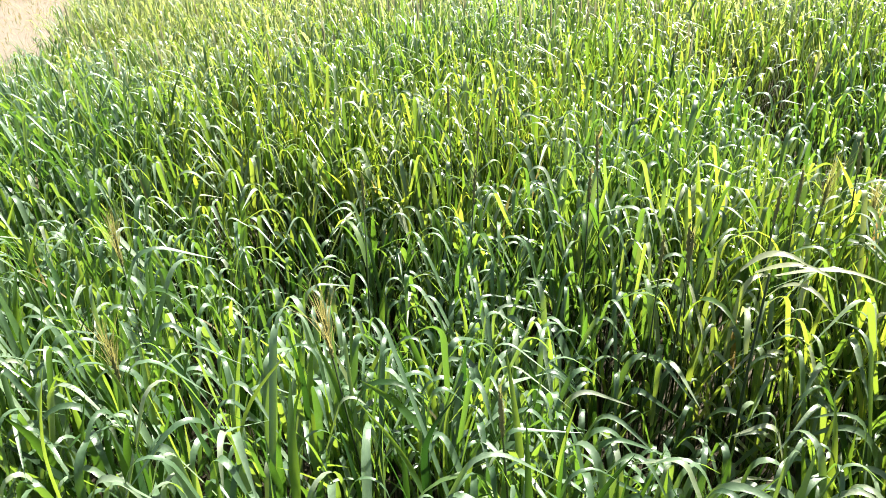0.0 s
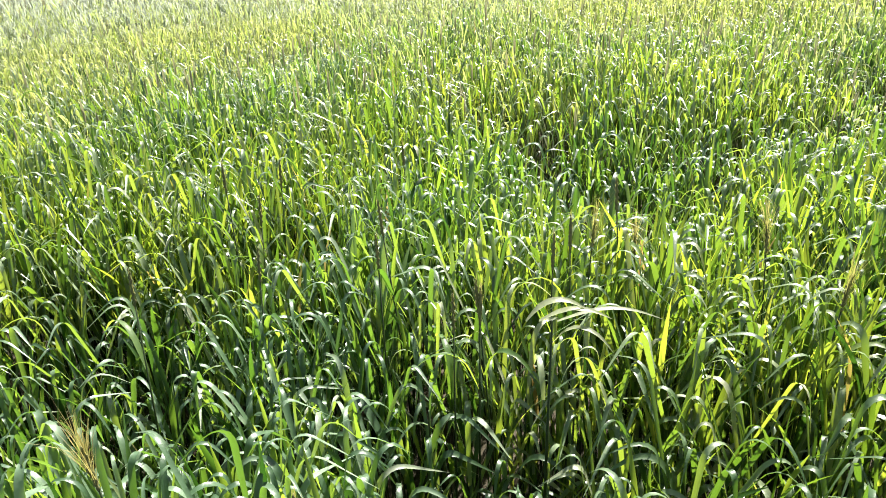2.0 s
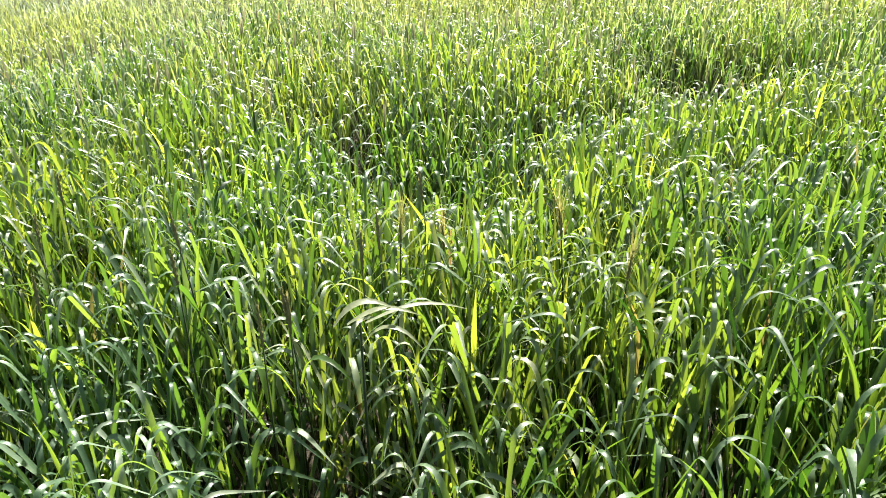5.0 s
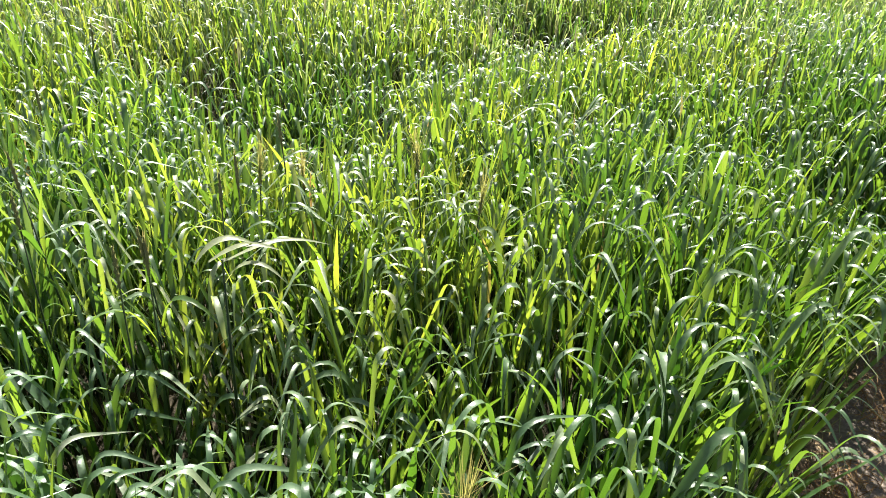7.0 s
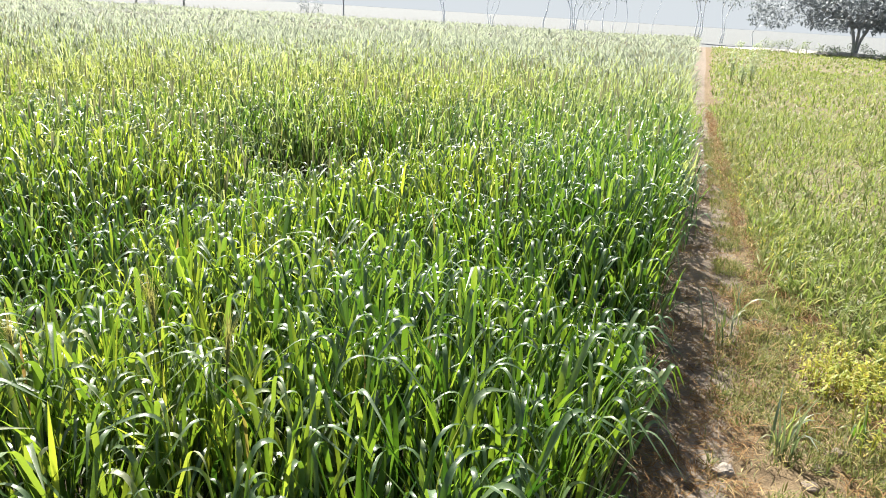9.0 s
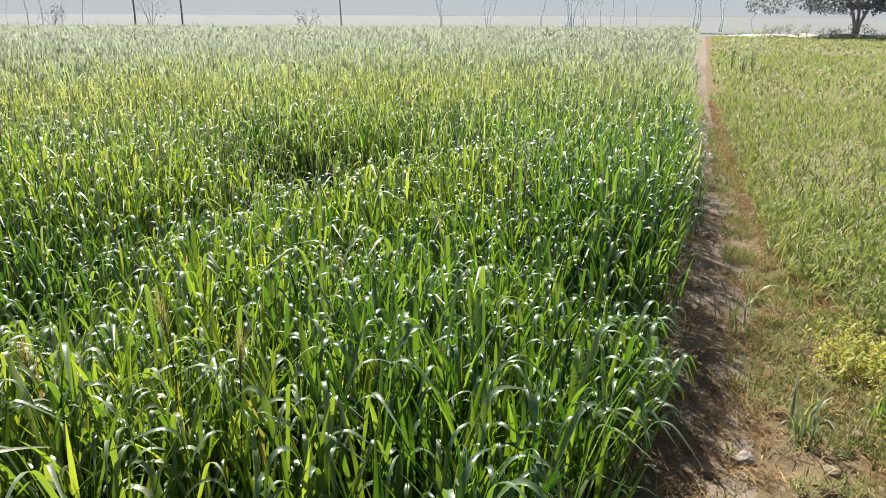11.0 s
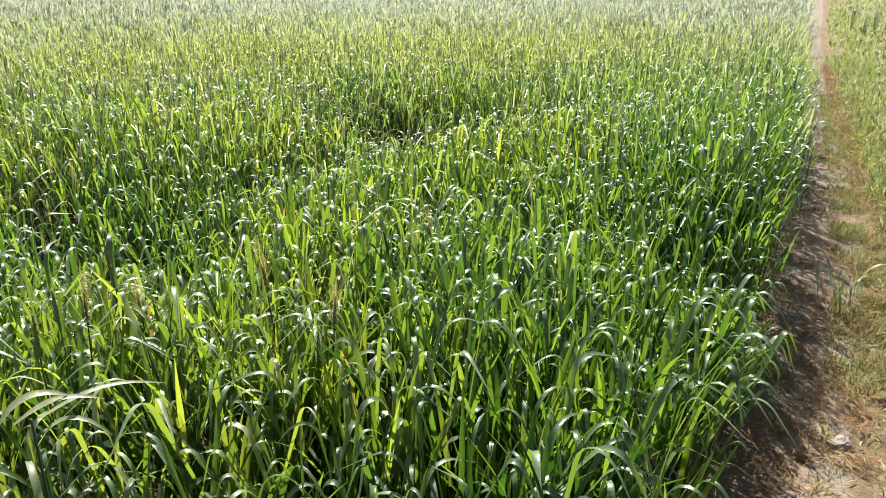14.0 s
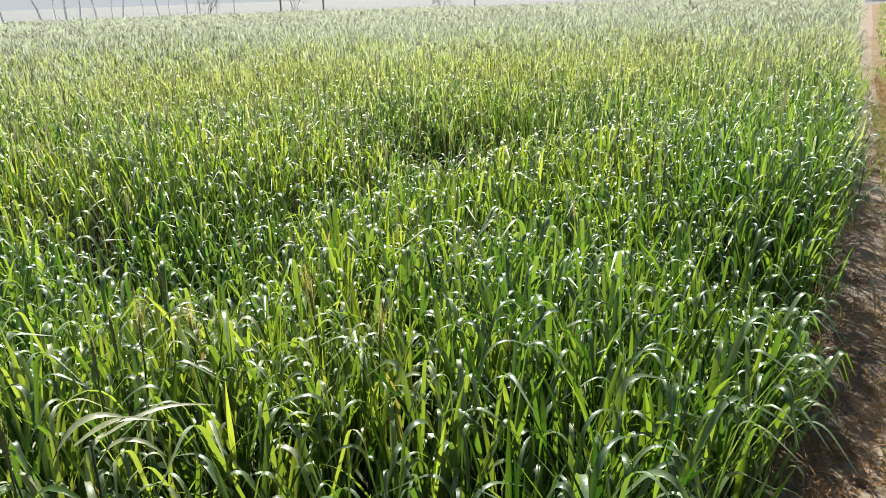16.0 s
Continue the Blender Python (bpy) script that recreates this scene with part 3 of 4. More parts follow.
def build_wheat():
    parent = tagged(new("wheat_field"), "dense field of green wheat in leaf, some in ear", "wheat", kind="stuff")
    # nearest
    x, y = scatter(500, 0.45, 3.1, -150, 22)
    k = in_field(x, y)
    x, y = x[k], y[k]
    # the thicker outer rows beside the path
    ry = rng.uniform(0.5, 6.0, 260)
    rx = wheat_edge(ry) - 0.08 - np.abs(rng.normal(0, 0.10, 260))
    x, y = np.concatenate([x, rx]), np.concatenate([y, ry])
    ch, (top, dx, dy) = tiller_leaves(x, y, 3, 8, 0.3, 1.12, arch_slot=2)
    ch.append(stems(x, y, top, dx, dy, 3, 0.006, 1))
    tagged(part("near_wheat", np_mesh("near_wheat", ch, [wheat_leaf, wheat_stem, wheat_waxy_lit_leaf]), None, parent), kind="stuff")
    # middle, with the haze-paled far leaf swapped in as distance grows
    x, y = scatter(500, 3.1, 8.0, -124, 18)
    k = in_field(x, y)
    x, y = x[k], y[k]
    ch, (top, dx, dy) = tiller_leaves(x, y, 2, 5, 0.0, 0.92, arch_slot=3, uneven=0.6, arched=0.08, other=4, share=np.clip((np.hypot(x, y) - 2.8) / 4.0, 0, 1) * 0.9)
    ch.append(stems(x, y, top, dx, dy, 1, 0.008, 1))
    pick = rng.uniform(0, 1, len(x)) < 0.006 + 0.03 * np.clip(smooth_noise(x, y, 2.5, 31), 0, 1)
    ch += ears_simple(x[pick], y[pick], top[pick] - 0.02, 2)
    tagged(part("middle_wheat", np_mesh("middle_wheat", ch, [wheat_leaf, wheat_stem, ear_far, wheat_waxy_lit_leaf, wheat_far_leaf]), None, parent), kind="stuff")
    # far, where the palest haze-coloured leaf takes over with distance
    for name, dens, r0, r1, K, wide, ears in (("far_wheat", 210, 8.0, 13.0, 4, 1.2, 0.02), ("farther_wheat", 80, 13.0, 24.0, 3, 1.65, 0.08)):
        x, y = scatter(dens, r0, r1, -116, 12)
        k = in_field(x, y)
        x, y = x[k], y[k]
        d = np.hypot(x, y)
        ch, (top, dx, dy) = tiller_leaves(x, y, 2, K, 0.0, wide, low=False, uneven=0.45, flat=0.03 * (d - 8.0).clip(0, 14), slot=0, arch_slot=0, other=2, share=np.clip((d - 6.0) / 11.0, 0, 1) * 0.95)
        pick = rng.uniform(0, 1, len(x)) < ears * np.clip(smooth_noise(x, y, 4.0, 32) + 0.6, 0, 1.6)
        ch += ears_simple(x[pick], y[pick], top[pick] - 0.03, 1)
        tagged(part(name, np_mesh(name, ch, [wheat_far_leaf, ear_far, wheat_hazed_leaf]), None, parent), kind="stuff")
    # out to the end of the field, all in the haze-coloured leaf
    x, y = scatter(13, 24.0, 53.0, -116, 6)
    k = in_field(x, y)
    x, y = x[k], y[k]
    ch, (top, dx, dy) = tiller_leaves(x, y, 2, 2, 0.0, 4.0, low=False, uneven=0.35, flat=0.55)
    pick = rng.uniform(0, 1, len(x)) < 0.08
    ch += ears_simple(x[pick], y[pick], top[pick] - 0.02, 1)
    tagged(part("farthest_wheat", np_mesh("farthest_wheat", ch, [wheat_hazed_leaf, ear_far]), None, parent), kind="stuff")


build_wheat()


# ---- the low crop across the path ----
def build_low_crop():
    parent = tagged(new("low_crop"), "short yellowish-green young crop beyond the footpath", "crop", kind="stuff")
    ch = []
    for dens, r0, r1, K, wide, a0, a1 in ((2200, 1.5, 6.0, 3, 1.0, 4, 52), (720, 6.0, 14.0, 2, 1.5, 0, 46), (150, 14, 30, 2, 3.0, 0, 42), (26, 30, 58, 2, 6.5, 0, 42)):
        x, y = scatter(dens, r0, r1, a0, a1)
        away = x - verge_edge(y) - 0.10 * smooth_noise(x, y, 0.4, 41)
        thick = 0.75 + 0.7 * smooth_noise(x, y, 0.30, 42)
        k = (away > 0) & (y < 55) & (rng.uniform(0, 1, len(x)) < np.clip(thick + 0.3, 0.12, 1) * np.clip(0.6 + away * 3, 0, 1))
        x, y, away = x[k], y[k], away[k]
        n = len(x)
        tall = (0.185 + 0.05 * smooth_noise(x, y, 0.6, 43)) * (1.0 if r0 < 6 else 0.68) * np.clip(0.8 + away * 0.6, 0, 1)
        base = np.stack([x, y, rng.uniform(-0.02, 0.05, n)], -1)
        arch = rng.uniform(0, 1, n) < 0.75
        ch.append(blades(base, rng.uniform(-3.14, 3.14, n), rng.normal(1.05, 0.3, n), np.where(arch, rng.uniform(1.0, 2.4, n), rng.uniform(0, 0.5, n)), rng.uniform(0.1, 0.4, n),
                         tall * rng.uniform(0.7, 1.25, n), rng.uniform(0.0065, 0.0125, n) * wide, K, 0.0, rng.normal(0, 0.6, n)))
    tagged(part("crop_blades", np_mesh("crop_blades", ch, [crop_leaf]), None, parent), kind="stuff")


build_low_crop()


# ---- grass and litter of the path's sides ----
def build_verge():
    parent = tagged(new("verge_grass"), "short trodden grass and dry litter along the footpath", "grass", kind="stuff")
    n = 18000
    y = 0.5 + 14 * rng.uniform(0, 1, n) ** 1.9
    e, v = wheat_edge(y), verge_edge(y)
    x = e - 0.1 + (v - e + 0.6) * rng.uniform(0, 1, n)
    off = x - e
    bare = np.exp(-((off - 0.2) / 0.13) ** 2) * np.clip(0.9 + 0.5 * smooth_noise(x, y, 0.25, 51), 0.3, 1)
    k = rng.uniform(0, 1, n) > bare * 0.6
    x, y, off = x[k], y[k], off[k]
    n = len(x)
    flat = rng.uniform(0, 1, n) < 0.45
    base = np.stack([x, y, 0.012 + 0.018 * rng.uniform(0, 1, n)], -1)
    far = 1 + np.clip(y - 4, 0, 10) * 0.12
    ch = [blades(base, rng.uniform(-3.14, 3.14, n), np.where(flat, rng.uniform(0, 0.35, n), rng.uniform(0.6, 1.4, n)), rng.uniform(0, 1.2, n), rng.uniform(0.1, 0.5, n),
                 rng.uniform(0.02, 0.07, n), rng.uniform(0.0022, 0.005, n) * far, 2, 0.0, rng.normal(0, 0.8, n))]
    # matted tussocks of dead grass
    c = 110
    ty = 0.8 + 9 * rng.uniform(0, 1, c) ** 1.7
    tx = wheat_edge(ty) + 0.34 + (verge_edge(ty) - wheat_edge(ty) - 0.1) * rng.uniform(0, 1, c)
    x, y = np.repeat(tx, 34) + rng.normal(0, 0.02, c * 34), np.repeat(ty, 34) + rng.normal(0, 0.02, c * 34)
    n = len(x)
    ch.append(blades(np.stack([x, y, np.full(n, 0.015)], -1), rng.uniform(-3.14, 3.14, n), rng.uniform(0.3, 1.3, n), rng.uniform(0.5, 2.2, n), rng.uniform(0.05, 0.4, n),
                     rng.uniform(0.05, 0.13, n), rng.uniform(0.002, 0.004, n), 3, 0.0, rng.normal(0, 0.8, n)))
    # low living grass in patches
    n = 85000
    y = 0.6 + 9 * rng.uniform(0, 1, n) ** 1.8
    x = wheat_edge(y) + 0.28 + (verge_edge(y) - wheat_edge(y)) * rng.uniform(0, 1, n)
    k = smooth_noise(x, y, 0.16, 55) + 0.5 * smooth_noise(x, y, 0.5, 56) + 0.5 * smooth_noise(x, y, 0.06, 57) > -0.45
    x, y = x[k], y[k]
    n = len(x)
    clump = 1 + 0.7 * np.clip(smooth_noise(x, y, 0.10, 61), -0.4, 1)
    ch.append(blades(np.stack([x, y, np.full(n, 0.01)], -1), rng.uniform(-3.14, 3.14, n), rng.uniform(0.5, 1.4, n), rng.uniform(0, 1.4, n), rng.uniform(0.1, 0.5, n),
                     rng.uniform(0.02, 0.055, n) * clump, rng.uniform(0.003, 0.0065, n), 2, 0.0, rng.normal(0, 0.8, n), 1))
    # thin trodden grass lying over the path
    n = 12000
    y = 1.2 + 7 * rng.uniform(0, 1, n) ** 1.6
    x = wheat_edge(y) + 0.02 + 0.42 * rng.uniform(0, 1, n)
    k = smooth_noise(x, y, 0.12, 59) + 0.5 * smooth_noise(x, y, 0.3, 60) > -0.15
    x, y = x[k], y[k]
    n = len(x)
    ch.append(blades(np.stack([x, y, rng.uniform(0.012, 0.04, n)], -1), rng.uniform(-3.14, 3.14, n), rng.uniform(-0.1, 0.6, n), rng.uniform(0, 0.9, n), rng.uniform(0.1, 0.5, n),
                     rng.uniform(0.03, 0.09, n), rng.uniform(0.002, 0.004, n), 2, 0.0, rng.normal(0, 0.8, n), 2))
    # brown dead thatch in patches and along the crop's foot
    n = 46000
    y = 0.9 + 12 * rng.uniform(0, 1, n) ** 1.6
    x = wheat_edge(y) + 0.10 + (verge_edge(y) - wheat_edge(y) + 0.10) * rng.uniform(0, 1, n)
    heap = 0.85 * np.exp(-((x - verge_edge(y) + 0.05) / 0.075) ** 2) * (y > 3.4)
    for cx, cy, rad in ((0.25, 1.95, 0.14), (0.70, 2.48, 0.13), (0.98, 2.55, 0.13), (0.60, 4.1, 0.16), (1.05, 1.9, 0.14), (0.62, 3.3, 0.12), (0.58, 2.9, 0.11), (0.50, 3.65, 0.11), (0.85, 2.05, 0.10)):
        heap = np.maximum(heap, np.exp(-(((x - cx) ** 2 + (y - cy) ** 2) / rad ** 2)))
    k = heap + 0.5 * smooth_noise(x, y, 0.09, 58) > 0.55
    x, y = x[k], y[k]
    n = len(x)
    ch.append(blades(np.stack([x, y, rng.uniform(0.005, 0.04, n)], -1), rng.uniform(-3.14, 3.14, n), rng.uniform(-0.1, 0.8, n), rng.uniform(0, 1.4, n), rng.uniform(0.1, 0.5, n),
                     rng.uniform(0.03, 0.09, n), rng.uniform(0.0025, 0.005, n) * (1 + np.clip(y - 4, 0, 9) * 0.12), 2, 0.0, rng.normal(0, 0.8, n), 2))
    tagged(part("grass_blades", np_mesh("grass_blades", ch, [dry_grass, green_grass, thatch]), None, parent), kind="stuff")

    # stubble on the bare ground past the near side of the wheat
    n = 9000
    x = rng.uniform(-22, -2.5, n)
    y = front_edge(x) - rng.uniform(0.05, 6, n)
    far = np.hypot(x, y) / 7
    stub = [blades(np.stack([x, y, np.full(n, -0.01)], -1), rng.uniform(-3.14, 3.14, n), rng.uniform(0.3, 1.5, n), rng.uniform(0, 0.8, n), rng.uniform(0.1, 0.5, n),
                   rng.uniform(0.04, 0.14, n), rng.uniform(0.004, 0.008, n) * far, 2, 0.0, rng.normal(0, 0.8, n))]
    st = tagged(new("stubble"), "sparse dry stubble on bare pale ground", "stubble", kind="stuff")
    tagged(part("stubble_blades", np_mesh("stubble_blades", stub, [dry_grass]), None, st), kind="stuff")


build_verge()


# ---- single wheat plants that stand out at the near side of the field ----
def one_blade(name, base, az, th0, bend, start, length, width, mat, parent, K=8, fold=0.35, twist=0.0, label="", belly=0.3, hook=0.9):
    a = lambda v: np.array([v], float)
    me = np_mesh(name, [blades(np.array([base], float), a(az), a(th0), a(bend), a(start), a(length), a(width), K, fold, a(twist), 0, belly, a(hook))], [mat])
    return part(name, me, None, parent, label)


def wheat_plant(seed, top, mat, label):
    r = random.Random(seed)
    bm = tube(bmesh.new(), [(0, 0, -0.01), (0.006, 0.004, top * 0.35), (0.012, 0.0, top * 0.74)], [0.0035, 0.003, 0.002], 5)
    root = part("wheat_plant", bm, wheat_stem, None)
    tagged(root, label, "wheat plant", "wheat plants at the field's edge")
    for frac, crest in ((0.62, 1.0), (0.50, 0.92), (0.38, 0.78), (0.26, 0.6)):
        arch = r.random() < 0.55
        room = top * (crest - frac)
        rise, roll, tip = room * r.uniform(0.6, 0.95), r.uniform(0.035, 0.09), r.uniform(0.03, 0.09)
        ln = rise + roll + tip if arch else min(0.38, room * r.uniform(0.8, 1.15))
        one_blade("leaf", (0.012 * frac, 0, top * frac), r.uniform(-3.14, 3.14), r.gauss(1.26 if arch else 1.34, 0.12), r.uniform(1.5, 2.6) if arch else r.uniform(0, 0.7), rise / ln if arch else r.uniform(0.3, 0.6),
                  ln, r.uniform(0.012, 0.0205), wheat_waxy_lit_one if arch else mat, root, twist=r.gauss(0, 0.5), hook=roll / ln if arch else 0.9)
    return root


def plant_rows():
    kinds = [wheat_plant(100 + i, t, wheat_leaf_one, "green wheat plant with arching strap leaves in dense crop") for i, t in enumerate((0.70, 0.76, 0.82, 0.74, 0.80, 0.86, 0.78))]
    tops = [0.70, 0.76, 0.82, 0.74, 0.80, 0.86, 0.78]
    r = random.Random(5)
    done = 0
    used = [False] * len(kinds)
    while done < 290:
        az, d = radians(r.uniform(-100, 8)), math.sqrt(r.uniform(0.75 ** 2, 2.5 ** 2))
        x, y = EYE_X + d * math.sin(az), EYE_Y + d * math.cos(az)
        if not bool(in_field(np.array([x]), np.array([y]))[0]) or x > wheat_edge(y) - 0.11:
            continue
        h = float(top_of(np.array([x]), np.array([y]))[0])
        i = min(range(len(kinds)), key=lambda q: abs(tops[q] - h) + r.uniform(0, 0.05))
        if abs(tops[i] - h) > 0.12:
            continue
        m = pose(x, y, 0, 0, 0, r.uniform(0, 360))
        if not used[i]:
            kinds[i].matrix_basis, used[i] = m, True
        else:
            copy_thing(kinds[i], m)
        done += 1
    for k, u in zip(kinds, used):
        if not u:
            k.matrix_basis = pose(-1.2, 0.9, 0)


plant_rows()


def ear_mesh(seed, length, rad):
    """A wheat ear: overlapping spikelets in two rows up a central axis."""
    r = random.Random(seed)
    pts, radii = [], []
    n = 23
    for i in range(n):
        f = i / (n - 1)
        body = math.sin(math.pi * min(1.0, 0.12 + f * 0.88)) ** 0.5
        pts.append((math.sin(i * 1.57) * rad * 0.22, r.uniform(-1, 1) * rad * 0.12, length * f))
        radii.append(max(0.0008, rad * 0.62 * body * (1.12 if i % 2 else 0.78)))
    bm = tube(bmesh.new(), pts, radii, 7)
    me = bpy.data.meshes.new("ear")
    bm.to_mesh(me)
    bm.free()
    me.materials.append(ear_skin)
    return me


def awn_mesh(seed, length, awn, spread, count):
    r = random.Random(seed)
    n = count
    base = np.array([[r.uniform(-1, 1) * 0.003, r.uniform(-1, 1) * 0.003, length * r.uniform(0.1, 0.95)] for _ in range(n)])
    az = np.array([r.uniform(-3.14, 3.14) for _ in range(n)])
    me = np_mesh("awn_tuft", [blades(base, az, np.array([1.57 - abs(r.gauss(0, spread)) for _ in range(n)]), np.full(n, 0.15), np.full(n, 0.1), np.array([awn * r.uniform(0.7, 1.1) for _ in range(n)]), np.full(n, 0.0011), 2, 0.0, None, 0, 0.01)], [awn_skin])
    return me


def eared_stalk(seed, tall, ear_len, rad, awn, spread, count, label):
    stem_top = tall - ear_len
    root = part("eared_wheat_stalk", tube(bmesh.new(), [(0, 0, -0.01), (0.004, 0.003, stem_top * 0.5), (0, 0, stem_top)], [0.003, 0.0026, 0.0016], 5), wheat_stem, None)
    tagged(root, label, "wheat stalk", "wheat stalks in ear")
    ear = part("ear", ear_mesh(seed, ear_len, rad), None, root, "slender ripening ear")
    ear.location = (0, 0, stem_top)
    tagged(part("awn_tuft", awn_mesh(seed, ear_len, awn, spread, count), None, ear, "fine bristly awns"), kind="stuff")
    one_blade("flag_leaf", (0, 0, stem_top * 0.82), seed * 1.7, 1.2, 2.0, 0.2, 0.22, 0.015, wheat_leaf_one, root, twist=0.4)
    return root


def stalks_in_ear():
    dark = eared_stalk(3, 0.90, 0.085, 0.0065, 0.03, 0.12, 16, "slim dark ear on a wheat stalk above the leaves")
    green = eared_stalk(4, 0.86, 0.075, 0.006, 0.085, 0.30, 64, "yellow-green awned ear on a wheat stalk")
    dark.matrix_basis = pose(-0.46, 2.1, 0, 0, 2, 20)
    green.matrix_basis = pose(-0.86, -0.43, -0.02, 2, -3, 40)
    r = random.Random(8)
    for x, y in ((-1.72, -0.11), (-1.44, -0.2), (-1.85, 0.42), (-1.08, 0.27), (-1.04, 0.17), (-1.06, 0.36), (-1.02, 0.12), (-1.28, 0.09), (-1.3, 0.17), (-1.8, -0.12), (-1.94, 0.0), (-1.37, -0.43), (-0.69, -0.22), (-1.15, 0.69), (-1.07, 0.45), (-2.3, 2.95), (-1.5, 1.9), (-0.9, 2.9), (-2.6, 0.9), (-0.54, 2.46), (-0.57, 2.40), (-0.50, 2.22)):
        copy_thing(dark, pose(x, y, r.uniform(-0.09, 0.02), r.uniform(-5, 5), r.uniform(-5, 5), r.uniform(0, 360)))
    for x, y in ((-1.26, -0.89), (-0.96, -0.85), (-0.31, 0.11), (-1.175, 0.72), (-0.735, 0.73), (-1.16, 0.49), (-0.81, 0.81)):
        copy_thing(green, pose(x, y, r.uniform(-0.08, 0.0), r.uniform(-5, 5), r.uniform(-5, 5), r.uniform(0, 360)))


stalks_in_ear()


def bent_plant():
    """The plant whose long pale leaves lie over to one side."""
    root = part("bent_wheat_plant", tube(bmesh.new(), [(0, 0, -0.01), (0.01, 0, 0.35), (0.02, 0.01, 0.825)], [0.004, 0.0035, 0.002], 6), wheat_stem, None)
    tagged(root, "wheat plant with long pale leaves bent over sideways", "wheat plant")
    for bx, by, az, th, bend, ln, w, z in ((0.0, -0.03, 1.06, 0.95, 1.55, 0.125, 0.016, 0.825), (0.01, -0.01, 1.0, 0.55, 1.05, 0.13, 0.013, 0.825), (0.02, 0.02, 1.16, 0.30, 0.75, 0.19, 0.010, 0.82),
                                           (0.01, 0.0, 2.7, 1.2, 2.3, 0.16, 0.012, 0.66), (0.02, 0.01, 0.6, 1.0, 1.9, 0.14, 0.011, 0.78)):
        one_blade("pale_leaf", (bx, by, z), az, th, bend, 0.08, ln, w, pale_leaf, root, K=10, twist=0.5)
    root.matrix_basis = pose(-0.855, 0.225, 0.0)


bent_plant()


# ---- tufts, stones and clods on the path ----
def grass_tuft(x, y, count, tall, wide, mat, label, seed, spread=0.02, arch=0.5):
    r = random.Random(seed)
    root = tagged(new("grass_tuft"), label, "grass tuft")
    root.location = (x, y, height_at(x, y) - 0.005)
    for i in range(count):
        a = r.uniform(-3.14, 3.14)
        bend = r.uniform(1.2, 2.6) if r.random() < arch else r.uniform(0, 0.6)
        one_blade("blade", (r.gauss(0, spread), r.gauss(0, spread), 0.0), a, r.gauss(1.32, 0.14), bend, r.uniform(0.2, 0.5), tall * r.uniform(0.6, 1.15), wide * r.uniform(0.7, 1.2), mat if r.random() < 0.6 else pale_leaf, root, K=6, twist=r.gauss(0, 0.4))
    return root


grass_tuft(0.58, 2.20, 24, 0.25, 0.0095, tuft_leaf, "broad-bladed grey-green grass tuft with withered tips", 1)
grass_tuft(0.42, 3.22, 11, 0.30, 0.009, tuft_leaf, "thin grass tuft leaning over the path", 2, 0.05, 0.6)
grass_tuft(0.36, 3.05, 7, 0.20, 0.008, tuft_leaf, "thin grass tuft leaning over the path", 3, 0.04, 0.7)
grass_tuft(0.86, 2.42, 10, 0.20, 0.008, wheat_leaf_one, "small green grass tuft among dry litter", 4)
grass_tuft(1.02, 2.30, 9, 0.18, 0.008, wheat_leaf_one, "small green grass tuft among dry litter", 5)
grass_tuft(0.75, 3.90, 14, 0.16, 0.007, crop_leaf_one, "low bright green grass clump beside the footpath", 6, 0.06)
grass_tuft(0.67, 3.55, 10, 0.14, 0.007, crop_leaf_one, "low bright green grass clump beside the footpath", 7, 0.05)
arching = tagged(new("withered_leaf"), "long withered pale leaf arching over the path", "leaf")
arching.location = (0.44, 3.24, 0)
one_blade("blade", (0, 0, 0.06), 0.25, 1.0, 1.9, 0.3, 0.30, 0.013, pale_leaf, arching, K=9, twist=0.3)


def lump(name, x, y, sx, sy, sz, mat, label, category, seed, group=""):
    bm = bmesh.new()
    bmesh.ops.create_icosphere(bm, subdivisions=3, radius=1.0)
    for v in bm.verts:
        n = noise.noise(v.co * 1.3 + Vector((seed * 3.1, 0, 0))) * 0.45 + noise.noise(v.co * 3.5 + Vector((0, seed * 2.3, 0))) * 0.16
        v.co *= 1 + n
        v.co.z = max(v.co.z, -0.5)
        v.co = Vector((v.co.x * sx, v.co.y * sy, v.co.z * sz))
    for fc in bm.faces:
        fc.smooth = seed % 2 == 0
    ob = part(name, bm, mat, None)
    ob.matrix_basis = pose(x, y, height_at(x, y) + sz * 0.36, 0, 0, seed * 47)
    return tagged(ob, label, category, group)


lump("stone", 0.382, 1.963, 0.042, 0.028, 0.024, stone_skin, "pale angular stone lying on the trodden path", "stone", 1)
rr = random.Random(12)
for i, (x, y, s) in enumerate(((0.50, 1.78, 0.018), (0.72, 2.18, 0.035), (0.78, 2.26, 0.045), (0.92, 2.16, 0.04), (0.66, 2.02, 0.03), (0.60, 3.42, 0.05), (0.70, 3.30, 0.045), (0.33, 1.62, 0.03), (0.47, 1.60, 0.022), (0.24, 1.75, 0.025), (0.30, 2.45, 0.022), (0.28, 2.75, 0.026), (0.36, 2.62, 0.018), (0.26, 3.55, 0.03), (0.38, 3.9, 0.03), (0.30, 4.6, 0.035), (0.45, 5.2, 0.04), (0.33, 6.1, 0.04), (1.10, 1.95, 0.04), (0.95, 1.80, 0.035))):
    lump("clod", x, y, s, s * rr.uniform(0.6, 0.9), s * rr.uniform(0.4, 0.6), clod_earth, "small crumbling clod of dry pale earth", "clod", i + 2, "clods on the path")


